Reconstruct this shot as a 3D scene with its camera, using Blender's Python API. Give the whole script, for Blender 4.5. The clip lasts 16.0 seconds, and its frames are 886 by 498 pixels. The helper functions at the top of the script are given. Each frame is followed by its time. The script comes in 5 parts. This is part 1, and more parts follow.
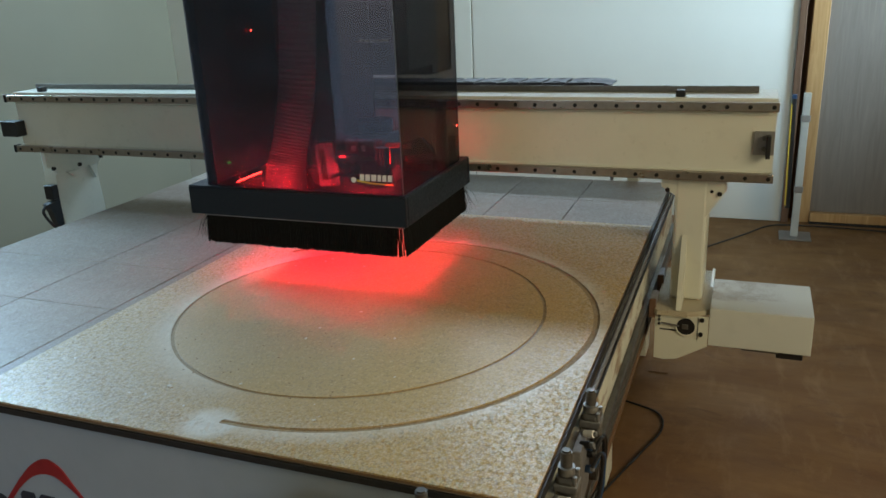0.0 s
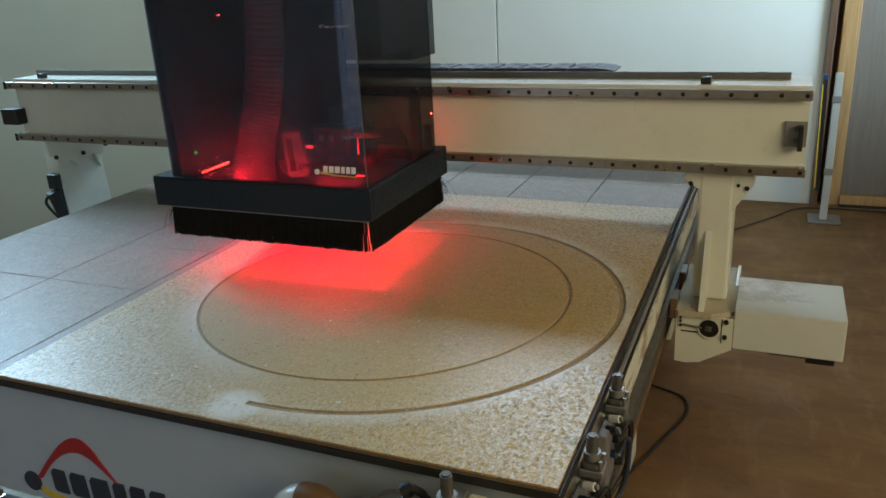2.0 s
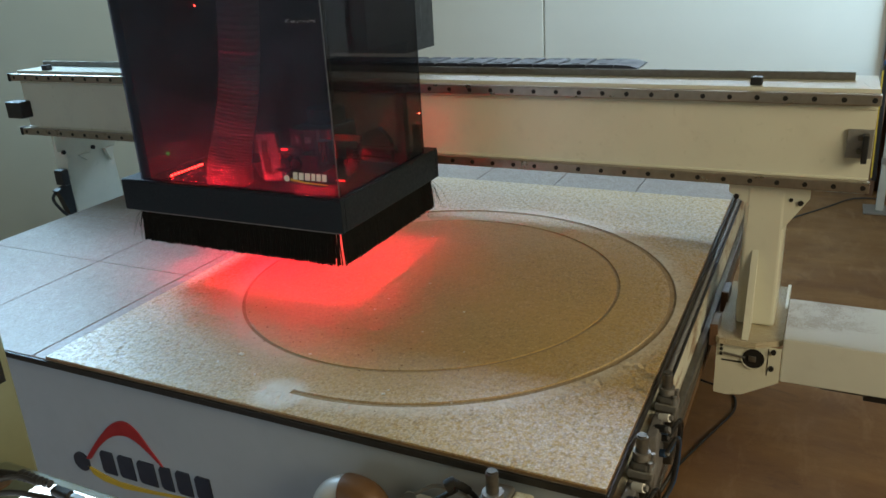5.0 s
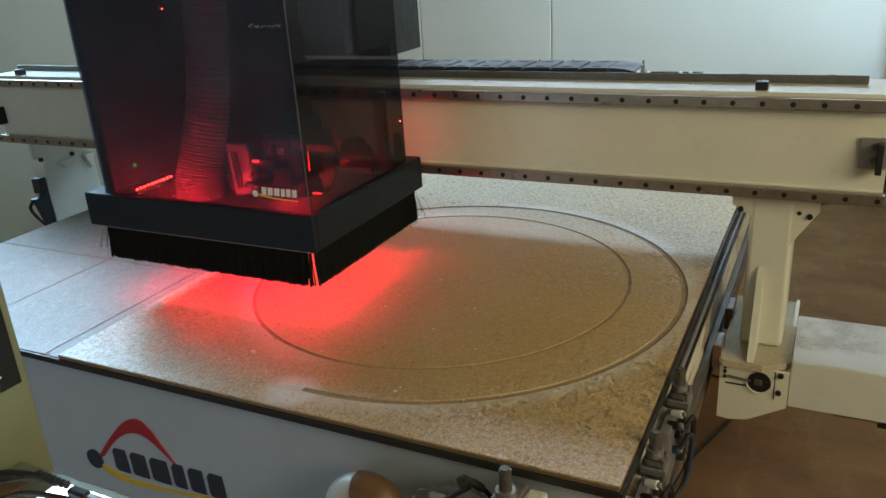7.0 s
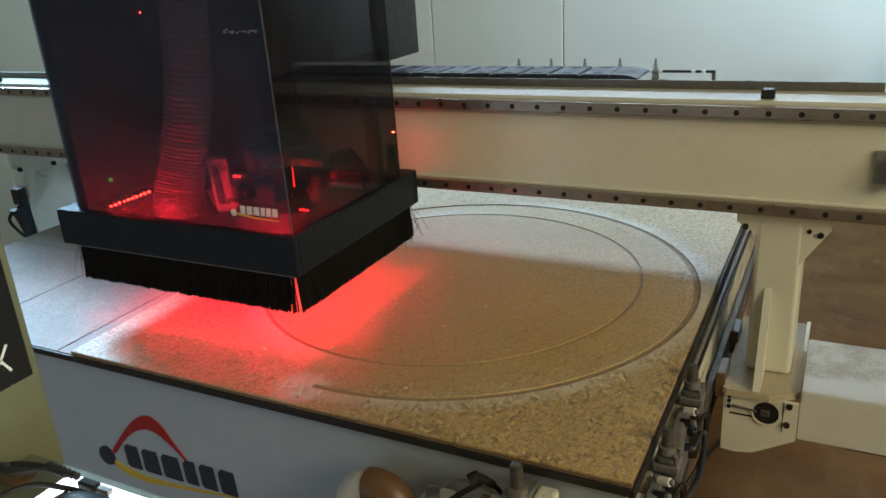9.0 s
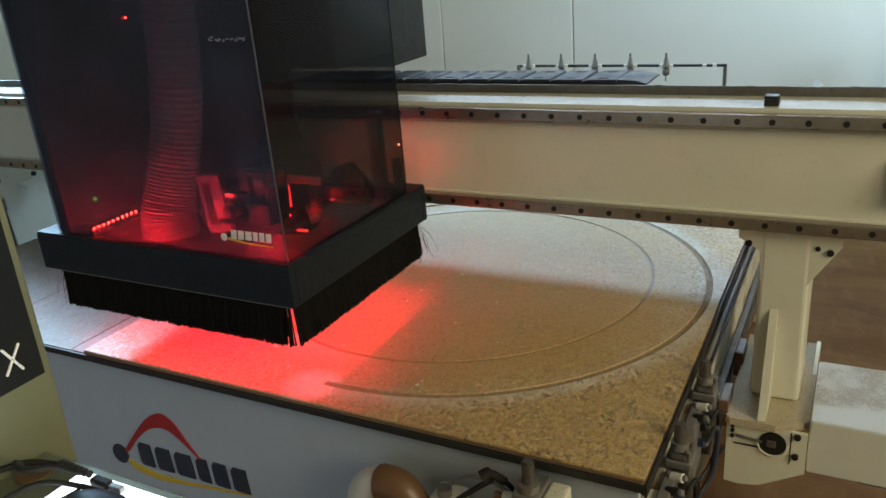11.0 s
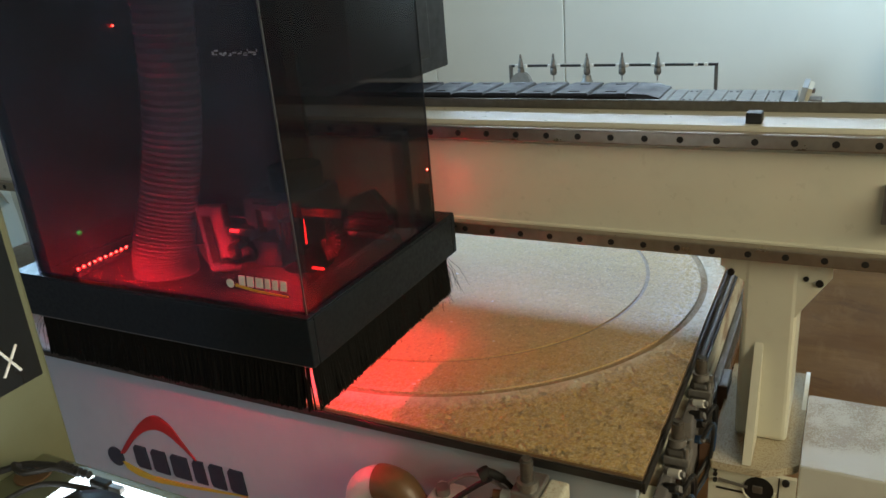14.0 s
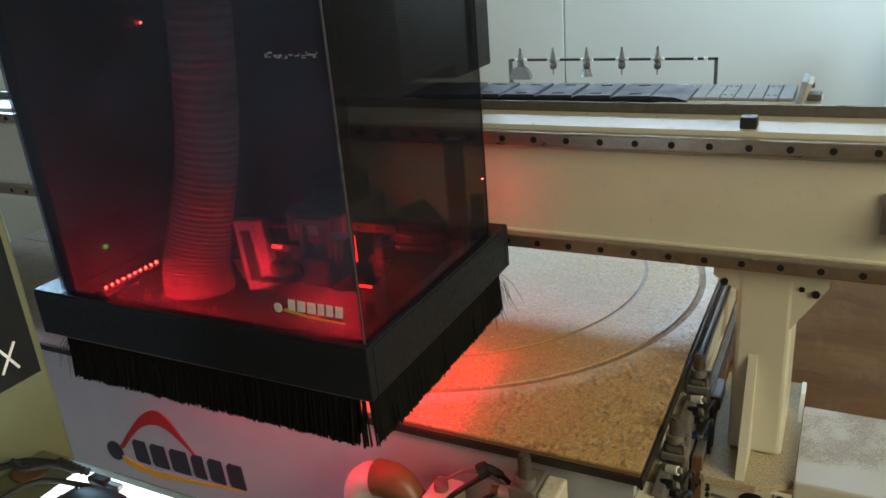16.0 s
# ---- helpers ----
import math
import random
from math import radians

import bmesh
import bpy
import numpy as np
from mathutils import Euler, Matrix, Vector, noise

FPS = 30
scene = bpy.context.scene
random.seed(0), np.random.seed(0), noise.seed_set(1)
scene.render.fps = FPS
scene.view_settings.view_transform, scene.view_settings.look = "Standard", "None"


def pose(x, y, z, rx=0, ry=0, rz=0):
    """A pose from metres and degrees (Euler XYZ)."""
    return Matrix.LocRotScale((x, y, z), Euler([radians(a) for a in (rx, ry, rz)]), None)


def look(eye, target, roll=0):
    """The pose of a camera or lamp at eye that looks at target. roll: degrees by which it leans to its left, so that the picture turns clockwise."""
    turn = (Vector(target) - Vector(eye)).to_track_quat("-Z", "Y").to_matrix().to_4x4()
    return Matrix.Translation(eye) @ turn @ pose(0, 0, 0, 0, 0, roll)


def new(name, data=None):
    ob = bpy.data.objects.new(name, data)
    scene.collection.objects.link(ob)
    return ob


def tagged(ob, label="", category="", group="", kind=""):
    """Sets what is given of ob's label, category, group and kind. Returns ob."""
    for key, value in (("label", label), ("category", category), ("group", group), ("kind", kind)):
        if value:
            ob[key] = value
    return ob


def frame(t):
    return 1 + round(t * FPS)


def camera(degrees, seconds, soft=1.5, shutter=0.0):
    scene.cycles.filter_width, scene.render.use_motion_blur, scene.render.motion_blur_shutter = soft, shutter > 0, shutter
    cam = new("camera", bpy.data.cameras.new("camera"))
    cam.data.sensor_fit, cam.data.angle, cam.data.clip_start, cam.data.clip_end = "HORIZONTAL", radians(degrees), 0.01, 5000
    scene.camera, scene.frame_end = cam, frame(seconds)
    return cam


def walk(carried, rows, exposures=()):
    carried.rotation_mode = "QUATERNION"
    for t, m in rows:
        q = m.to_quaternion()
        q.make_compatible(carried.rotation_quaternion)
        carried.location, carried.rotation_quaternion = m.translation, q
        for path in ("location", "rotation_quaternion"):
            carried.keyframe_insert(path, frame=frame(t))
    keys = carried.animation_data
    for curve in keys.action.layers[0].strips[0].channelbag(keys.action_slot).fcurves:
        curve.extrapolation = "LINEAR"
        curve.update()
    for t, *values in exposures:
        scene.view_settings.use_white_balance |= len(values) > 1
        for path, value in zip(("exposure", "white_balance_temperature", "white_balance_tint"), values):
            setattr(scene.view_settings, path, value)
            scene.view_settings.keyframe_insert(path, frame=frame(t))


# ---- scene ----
cam = camera(58.3, 16.0, soft=1.6)
walk(cam, [
    (0, look((0.308, -1.151, 1.664), (-0.390, 0.613, 1.032), -2.56)),
    (0.5, look((0.305, -1.146, 1.668), (-0.405, 0.612, 1.030), -2.55)),
    (1, look((0.306, -1.146, 1.665), (-0.395, 0.603, 0.994), -2.60)),
    (1.5, look((0.302, -1.146, 1.667), (-0.415, 0.596, 0.996), -2.59)),
    (2, look((0.298, -1.142, 1.663), (-0.449, 0.587, 0.990), -2.94)),
    (2.5, look((0.299, -1.139, 1.662), (-0.459, 0.584, 0.988), -2.99)),
    (3, look((0.293, -1.132, 1.661), (-0.483, 0.581, 0.980), -2.82)),
    (3.5, look((0.274, -1.111, 1.664), (-0.522, 0.584, 0.962), -2.71)),
    (4, look((0.271, -1.115, 1.666), (-0.543, 0.570, 0.959), -2.80)),
    (4.5, look((0.272, -1.118, 1.668), (-0.556, 0.561, 0.962), -2.96)),
    (7, look((0.261, -1.117, 1.675), (-0.588, 0.544, 0.955), -3.66)),
    (7.5, look((0.263, -1.121, 1.668), (-0.599, 0.538, 0.958), -3.68)),
    (8, look((0.265, -1.120, 1.664), (-0.606, 0.537, 0.958), -3.94)),
    (8.5, look((0.262, -1.118, 1.663), (-0.610, 0.536, 0.953), -3.92)),
    (11, look((0.263, -1.113, 1.659), (-0.638, 0.522, 0.941), -4.72)),
    (11.5, look((0.260, -1.113, 1.660), (-0.637, 0.522, 0.940), -4.72)),
    (12, look((0.263, -1.115, 1.660), (-0.636, 0.521, 0.941), -4.81)),
    (12.5, look((0.263, -1.116, 1.661), (-0.640, 0.517, 0.942), -5.00)),
    (13, look((0.261, -1.119, 1.661), (-0.636, 0.517, 0.943), -4.95)),
    (13.5, look((0.259, -1.118, 1.656), (-0.631, 0.523, 0.939), -5.01)),
    (14, look((0.256, -1.119, 1.656), (-0.627, 0.526, 0.939), -4.92)),
    (14.5, look((0.258, -1.116, 1.659), (-0.633, 0.522, 0.937), -4.96)),
    (15, look((0.259, -1.112, 1.659), (-0.630, 0.525, 0.930), -4.97)),
    (15.5, look((0.261, -1.112, 1.658), (-0.629, 0.524, 0.928), -5.03)),
    (16, look((0.257, -1.116, 1.661), (-0.623, 0.523, 0.928), -4.84)),
], exposures=[(0, -0.12), (3, -0.05), (4.5, 0.0), (11, 0.06), (16, 0.1)])

# Travel of the head along the beam and of the gantry along the table: seconds, x, y
TRAVEL = [
    (0, -0.0048, 0.0077), (1, -0.0718, -0.0615), (2, -0.1262, -0.1335), (3, -0.1688, -0.2082), (4, -0.1999, -0.2853),
    (5, -0.2200, -0.3645), (6, -0.2290, -0.4453), (7, -0.2272, -0.5270), (8, -0.2145, -0.6087), (9, -0.1911, -0.6896),
    (10, -0.1572, -0.7683), (11, -0.1130, -0.8434), (12, -0.0590, -0.9133), (13, 0.0040, -0.9760), (14, 0.0750, -1.0294),
    (15, 0.1528, -1.0707), (16, 0.2355, -1.0973),
]

# ---------------------------------------------------------------- light
world = bpy.data.worlds.new("sky")
scene.world = world
world.use_nodes = True
wn = world.node_tree
sky = wn.nodes.new("ShaderNodeTexSky")
sky.sky_type = "NISHITA"
sky.sun_disc = False
sky.sun_elevation, sky.sun_rotation = radians(40), radians(200)
wn.links.new(sky.outputs[0], wn.nodes["Background"].inputs[0])
wn.nodes["Background"].inputs[1].default_value = 0.1

WALL_L, WALL_R, WALL_B, WALL_F, CEIL = -4.4, 3.2, 4.62, -3.6, 3.8
WIN_L = (1.0, 2.3, 2.4, 3.0)  # y0, y1, z0, z1 of the high window in the left wall
WIN_T = (-4.1, 0.6, 3.1, 3.65)  # x0, x1, z0, z1 of the clerestory window high in the back wall
WIN_B = (2.45, 3.95, 1.1, 2.5)         # window in the right wall near the door
WIN_F = (-3.3, -1.9, 0.3, 2.6)       # x0, x1, z0, z1 of the window behind the camera
WIN_R = (-2.1, 0.3, 1.7, 3.2)       # y0, y1, z0, z1 of the window in the right wall


def window_light(name, power, colour, w, h, m, spread=180):
    lamp = bpy.data.lights.new(name, "AREA")
    lamp.shape, lamp.size, lamp.size_y = "RECTANGLE", w, h
    lamp.energy, lamp.color, lamp.spread = power, colour, radians(spread)
    ob = new(name, lamp)
    ob.matrix_world = m
    return ob


window_light("window_daylight", 66, (0.56, 0.81, 1.0), 1.4, 1.3, look((WALL_R - 0.03, 3.2, 1.9), (-0.3, 4.6, 2.2)), 75)
window_light("window_daylight", 76, (0.45, 0.74, 1.0), 1.25, 0.55, look((WALL_L + 0.03, 1.65, 2.7), (-0.7, 0.5, 0.8)), 130)
window_light("clerestory_daylight", 62, (0.62, 0.81, 1.0), 4.65, 0.5, look((-1.75, WALL_B - 0.03, 3.37), (-1.75, 0.6, 0.9)), 120)
window_light("window_daylight", 90, (1.0, 0.86, 0.55), 2.3, 1.4, look((WALL_R - 0.03, -0.9, 2.45), (-0.6, 0.4, 0.9)))
window_light("window_daylight", 13, (0.42, 0.64, 1.0), 1.35, 2.25, look((-2.6, WALL_F + 0.03, 1.45), (-2.6, 0, 1.45)))


# ---------------------------------------------------------------- mesh helpers
def part(name, bm, material, parent=None, label="", smooth=False):
    me = bpy.data.meshes.new(name)
    bmesh.ops.recalc_face_normals(bm, faces=bm.faces)
    bm.to_mesh(me)
    bm.free()
    if smooth:
        for p in me.polygons:
            p.use_smooth = True
        me.set_sharp_from_angle(angle=radians(40))
    me.materials.append(material)
    ob = new(name, me)
    if parent:
        ob.parent = parent
    if label:
        ob["label"] = label
    return ob


def thing(name, label, category, group="", kind=""):
    return tagged(new(name), label, category, group, kind)


def box(bm, x0, x1, y0, y1, z0, z1, bevel=0.0, seg=2, m=None):
    r = bmesh.ops.create_cube(bm, size=1)
    vs = r["verts"]
    for v in vs:
        v.co = Vector((x0 + (v.co.x + 0.5) * (x1 - x0), y0 + (v.co.y + 0.5) * (y1 - y0), z0 + (v.co.z + 0.5) * (z1 - z0)))
    if bevel:
        es = list({e for v in vs for e in v.link_edges})
        vs = bmesh.ops.bevel(bm, geom=es, offset=bevel, segments=seg, profile=0.5, affect="EDGES", clamp_overlap=True)["verts"]
    if m is not None:
        bmesh.ops.transform(bm, matrix=m, verts=vs)
    return bm


def bx(*a, **k):
    return box(bmesh.new(), *a, **k)


def ring_frame(d, n):
    d = d.normalized()
    a = Vector((0, 0, 1)) if abs(d.z) < 0.9 else Vector((1, 0, 0))
    u = d.cross(a).normalized()
    return u, d.cross(u)


def sweep(bm, pts, r, n=10, cap=True):
    """A round tube along points; r is one radius or one for each point."""
    pts = [Vector(p) for p in pts]
    rs = r if isinstance(r, (list, tuple)) else [r] * len(pts)
    rings, u = [], None
    for i, p in enumerate(pts):
        d = (pts[min(i + 1, len(pts) - 1)] - pts[max(i - 1, 0)]).normalized()
        if u is None:
            u, w = ring_frame(d, n)
        else:
            u = (u - d * u.dot(d)).normalized()
            w = d.cross(u)
        rings.append([bm.verts.new(p + rs[i] * (math.cos(2 * math.pi * k / n) * u + math.sin(2 * math.pi * k / n) * w)) for k in range(n)])
    for a, b in zip(rings, rings[1:]):
        for k in range(n):
            bm.faces.new((a[k], a[(k + 1) % n], b[(k + 1) % n], b[k]))
    if cap:
        bm.faces.new(rings[0][::-1])
        bm.faces.new(rings[-1])
    return bm


def rod(p0, p1, r, n=16, bm=None):
    return sweep(bm or bmesh.new(), [p0, p1], r, n)


def prism(pts, axis, a0, a1, bm=None, bevel=0.0):
    """A flat outline, given in the two other axes, pulled out from a0 to a1 along an axis."""
    bm = bm or bmesh.new()
    put = {"x": lambda p, a: (a, p[0], p[1]), "y": lambda p, a: (p[0], a, p[1]), "z": lambda p, a: (p[0], p[1], a)}[axis]
    lo, hi = [bm.verts.new(put(p, a0)) for p in pts], [bm.verts.new(put(p, a1)) for p in pts]
    fs = [bm.faces.new(lo[::-1]), bm.faces.new(hi)]
    n = len(pts)
    for k in range(n):
        fs.append(bm.faces.new((lo[k], lo[(k + 1) % n], hi[(k + 1) % n], hi[k])))
    if bevel:
        es = list({e for f in fs for e in f.edges})
        bmesh.ops.bevel(bm, geom=es, offset=bevel, segments=2, profile=0.5, affect="EDGES", clamp_overlap=True)
    return bm


def curve_points(ctrl, n=8):
    """A smooth line through control points."""
    c = [Vector(p) for p in ctrl]
    c = [2 * c[0] - c[1]] + c + [2 * c[-1] - c[-2]]
    out = []
    for i in range(1, len(c) - 2):
        for k in range(n):
            t = k / n
            a, b, d, e = c[i - 1], c[i], c[i + 1], c[i + 2]
            out.append(0.5 * (2 * b + (d - a) * t + (2 * a - 5 * b + 4 * d - e) * t * t + (3 * b - a - 3 * d + e) * t ** 3))
    return out + [c[-2]]


# ---------------------------------------------------------------- materials
class Mat:
    """Small builder for node materials in object or world space."""

    def __init__(self, name, rough=0.5, metal=0.0, colour=(0.5, 0.5, 0.5)):
        self.m = bpy.data.materials.new(name)
        self.m.use_nodes = True
        self.n, self.l = self.m.node_tree.nodes, self.m.node_tree.links
        self.b = self.n["Principled BSDF"]
        self.b.inputs["Roughness"].default_value = rough
        self.b.inputs["Metallic"].default_value = metal
        self.b.inputs["Base Color"].default_value = (*colour, 1)
        self.co = self.n.new("ShaderNodeTexCoord").outputs["Object"]

    def scaled(self, s):
        mp = self.n.new("ShaderNodeMapping")
        mp.inputs["Scale"].default_value = s
        self.l.new(self.co, mp.inputs[0])
        return mp.outputs[0]

    def noise(self, scale, detail=4, rough=0.55, stretch=None, distort=0.0):
        t = self.n.new("ShaderNodeTexNoise")
        t.inputs["Scale"].default_value, t.inputs["Detail"].default_value = scale, detail
        t.inputs["Roughness"].default_value, t.inputs["Distortion"].default_value = rough, distort
        self.l.new(self.scaled(stretch) if stretch else self.co, t.inputs["Vector"])
        return t.outputs["Fac"]

    def cells(self, scale, stretch=None, out="Color"):
        t = self.n.new("ShaderNodeTexVoronoi")
        t.inputs["Scale"].default_value = scale
        self.l.new(self.scaled(stretch) if stretch else self.co, t.inputs["Vector"])
        return t.outputs[out]

    def ramp(self, fac, stops):
        r = self.n.new("ShaderNodeValToRGB")
        e = r.color_ramp.elements
        while len(e) < len(stops):
            e.new(0.5)
        for q, (p, c) in zip(e, stops):
            q.position, q.color = p, (*c, 1) if isinstance(c, tuple) else (c, c, c, 1)
        self.l.new(fac, r.inputs[0])
        return r.outputs[0]

    def mix(self, fac, a, b, mode="MIX"):
        x = self.n.new("ShaderNodeMix")
        x.data_type, x.blend_type = "RGBA", mode
        for v, i in ((fac, 0), (a, 6), (b, 7)):
            if isinstance(v, (int, float)):
                x.inputs[i].default_value = v if i == 0 else (v, v, v, 1)
            elif isinstance(v, tuple):
                x.inputs[i].default_value = (*v, 1)
            else:
                self.l.new(v, x.inputs[i])
        return x.outputs[2]

    def colour(self, c):
        self.l.new(c, self.b.inputs["Base Color"])
        return self

    def roughness(self, c):
        self.l.new(c, self.b.inputs["Roughness"])
        return self

    def bump(self, h, strength=0.2, dist=0.01):
        x = self.n.new("ShaderNodeBump")
        x.inputs["Strength"].default_value, x.inputs["Distance"].default_value = strength, dist
        self.l.new(h, x.inputs["Height"])
        self.l.new(x.outputs[0], self.b.inputs["Normal"])
        return self

    def set(self, **k):
        for a, v in k.items():
            self.b.inputs[a.replace("_", " ")].default_value = v
        return self


def paint(name, c, rough=0.35, dirt=0.25, dust=(0.30, 0.20, 0.10), dusty=0.0):
    """Machine enamel with faint mottling, grime and sawdust."""
    m = Mat(name, rough)
    base = m.mix(m.ramp(m.noise(3.0), [(0.35, 0.0), (0.75, 1.0)]), c, tuple(v * 0.9 for v in c))
    grime = m.ramp(m.noise(14, 6, 0.65), [(0.55, 0.0), (0.8, dirt)])
    col = m.mix(grime, base, tuple(v * 0.55 for v in c))
    if dusty:
        col = m.mix(m.ramp(m.noise(330, 4, 0.6), [(0.66 - dusty * 0.18, 0.0), (0.74 - dusty * 0.18, 0.8)]), col, dust)
    m.colour(col)
    m.roughness(m.ramp(m.noise(40, 3), [(0.3, rough * 0.8), (0.7, rough * 1.3)]))
    m.bump(m.noise(300, 2), 0.04, 0.002)
    return m.m


def plain(name, c, rough=0.5, metal=0.0, vary=0.15, scale=60, bump=0.05):
    m = Mat(name, rough, metal)
    n = m.noise(scale, 5)
    m.colour(m.mix(n, tuple(v * (1 - vary) for v in c), tuple(min(1, v * (1 + vary)) for v in c)))
    m.roughness(m.ramp(m.noise(scale * 0.4, 4), [(0.3, max(0.05, rough * 0.8)), (0.75, min(1, rough * 1.25))]))
    m.bump(n, bump, 0.002)
    return m.m


def glow(name, c, strength):
    m = Mat(name, 0.4, 0, c)
    m.b.inputs["Emission Color"].default_value = (*c, 1)
    m.b.inputs["Emission Strength"].default_value = strength
    return m.m


CREAM = (0.71, 0.70, 0.585)
M_CREAM = paint("cream_enamel", CREAM, 0.33, 0.2)
M_CREAM_DUSTY = paint("cream_enamel_with_sawdust", CREAM, 0.45, 0.3, dust=(0.40, 0.31, 0.19), dusty=0.62)


def dusty_cover(name):
    """White enamel, its colour toned down against overbright light, with sawdust heaped towards the leg and thinning
    out along the cover.
    """
    m = Mat(name, 0.4)
    x = m.n.new("ShaderNodeSeparateXYZ")
    m.l.new(m.co, x.inputs[0])
    near = m.ramp(x.outputs["X"], [(0.24, 1.0), (0.42, 0.8), (0.58, 0.35)])
    back = m.n.new("ShaderNodeMath")
    back.operation = "SUBTRACT"
    m.l.new(x.outputs["Y"], back.inputs[0])
    back.inputs[1].default_value = 1.0
    heap = m.mix(1.0, near, m.ramp(back.outputs[0], [(0.40, 0.25), (0.50, 1.0)]), "MULTIPLY")
    heap = m.mix(1.0, heap, m.ramp(m.noise(12, 4), [(0.25, 0.5), (0.6, 1.0)]), "MULTIPLY")
    crumbs = m.ramp(m.mix(0.5, m.noise(320, 3, 0.6), heap), [(0.60, 0.0), (0.70, 0.75)])
    m.colour(m.mix(crumbs, (0.48, 0.46, 0.385), (0.27, 0.205, 0.13)))
    m.bump(crumbs, 0.4, 0.002)
    return m.m


M_COVER_DUST = dusty_cover("sawdust_on_toned_enamel")
M_COVER = paint("cool_white_enamel", (0.64, 0.65, 0.60), 0.35, 0.15)
# Cream console paint with shade put into its colour against the strong side light.
M_CONSOLE_SHADED = paint("shaded_console_enamel", (0.16, 0.17, 0.10), 0.5, 0.2)
M_SAWDUST = paint("sawdust_on_enamel", (0.52, 0.46, 0.33), 0.7, 0.4, dust=(0.20, 0.125, 0.06), dusty=0.8)
M_PANEL = paint("white_panel_paint", (0.42, 0.475, 0.54), 0.4, 0.12)
M_STEEL = plain("brushed_steel", (0.20, 0.19, 0.175), 0.55, 1.0, 0.25, 90)
M_RAIL = plain("ground_rail_steel", (0.36, 0.31, 0.26), 0.32, 0.9, 0.25, 50)
M_ALU = plain("aluminium", (0.34, 0.33, 0.315), 0.55, 0.9, 0.15, 120)
M_HOOD_FLOOR = plain("dark_floor_sheet", (0.07, 0.065, 0.06), 0.55, 0, 0.3, 40)
M_DARKSTEEL = plain("dark_machined_steel", (0.20, 0.19, 0.19), 0.5, 0.3, 0.25, 90)
M_BLACK = plain("black_plastic", (0.012, 0.012, 0.013), 0.45, 0, 0.3, 80)
M_BAND = plain("black_coated_sheet", (0.010, 0.015, 0.022), 0.5, 0, 0.2, 300, 0.015)
M_BAND.node_tree.nodes["Principled BSDF"].inputs["Specular IOR Level"].default_value = 0.22
M_RUBBER = plain("black_rubber", (0.014, 0.013, 0.012), 0.7, 0, 0.3, 60)
M_BRISTLE = plain("black_bristle", (0.008, 0.008, 0.008), 0.75, 0, 0.4, 400)
M_BRISTLE.node_tree.nodes["Principled BSDF"].inputs["Specular IOR Level"].default_value = 0.1
M_HOLE = plain("bolt_socket", (0.01, 0.009, 0.009), 0.6, 0.2, 0.3, 300)
M_WHITE = plain("white_plastic", (0.75, 0.74, 0.70), 0.35, 0, 0.06, 40, 0.02)
M_BROWN = plain("brown_plastic_pipe", (0.15, 0.078, 0.035), 0.4, 0, 0.2, 60, 0.03)
M_BLUE = plain("blue_air_hose", (0.02, 0.06, 0.14), 0.4, 0, 0.2, 60, 0.03)
M_LOGO_RED = plain("red_vinyl", (0.36, 0.022, 0.03), 0.4, 0, 0.1, 60, 0.02)
M_LOGO_DARK = plain("dark_blue_vinyl", (0.025, 0.035, 0.06), 0.4, 0, 0.1, 60, 0.02)
M_LOGO_YELLOW = plain("yellow_vinyl", (0.62, 0.43, 0.05), 0.4, 0, 0.1, 60, 0.02)
M_RED_LED = glow("red_led", (1.0, 0.024, 0.058), 36)
M_RED_RING = glow("red_fill_ring", (1.0, 0.024, 0.058), 20)
M_RED_UP = glow("red_fill_upper", (1.0, 0.016, 0.03), 190)
M_RED_DIM = glow("red_fill_dim", (1.0, 0.02, 0.02), 15)
M_RED_DOT = glow("red_led_dot", (1.0, 0.018, 0.010), 170)
M_CHAIN = plain("grey_chain_plastic", (0.030, 0.035, 0.050), 0.6, 0, 0.2, 60)
M_CHAIN_PALE = plain("pale_chain_plastic", (0.27, 0.275, 0.27), 0.45, 0, 0.2, 60)
M_SCUFF = plain("pale_scuff", (0.22, 0.22, 0.24), 0.7)
M_CUT = plain("acrylic_cut_edge", (0.06, 0.06, 0.065), 0.3)
M_GREEN_GLINT = glow("green_reflection", (0.05, 1.0, 0.1), 1.2)


def wall_paint(name, c):
    m = Mat(name, 0.7)
    m.colour(m.mix(m.ramp(m.noise(1.3, 5), [(0.3, 0.0), (0.8, 1.0)]), c, tuple(v * 0.92 for v in c)))
    m.bump(m.noise(180, 4), 0.12, 0.002)
    return m.m


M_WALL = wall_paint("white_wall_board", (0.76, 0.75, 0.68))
M_POST = paint("grey_profile_paint", (0.48, 0.48, 0.44), 0.45, 0.3)


def stained(name):
    """Cream enamel with runs of rust and caked sawdust along its lower half."""
    m = Mat(name, 0.45)
    base = m.mix(m.ramp(m.noise(9, 5), [(0.35, 0.0), (0.75, 1.0)]), CREAM, tuple(0.8 * v for v in CREAM))
    run = m.ramp(m.noise(5, 6, 0.65, (1, 1.2, 3.0), 0.5), [(0.47, 0.0), (0.60, 0.85)])
    m.colour(m.mix(run, base, (0.25, 0.135, 0.055)))
    m.bump(m.noise(160, 4), 0.2, 0.003)
    return m.m


M_STAINED = stained("rust_stained_enamel")
# Ceiling and side walls: colour kept dark to cut the light they bounce.
M_CEIL = wall_paint("toned_down_ceiling_paint", (0.36, 0.33, 0.28))
M_SIDE = wall_paint("toned_down_wall_paint", (0.41, 0.40, 0.31))


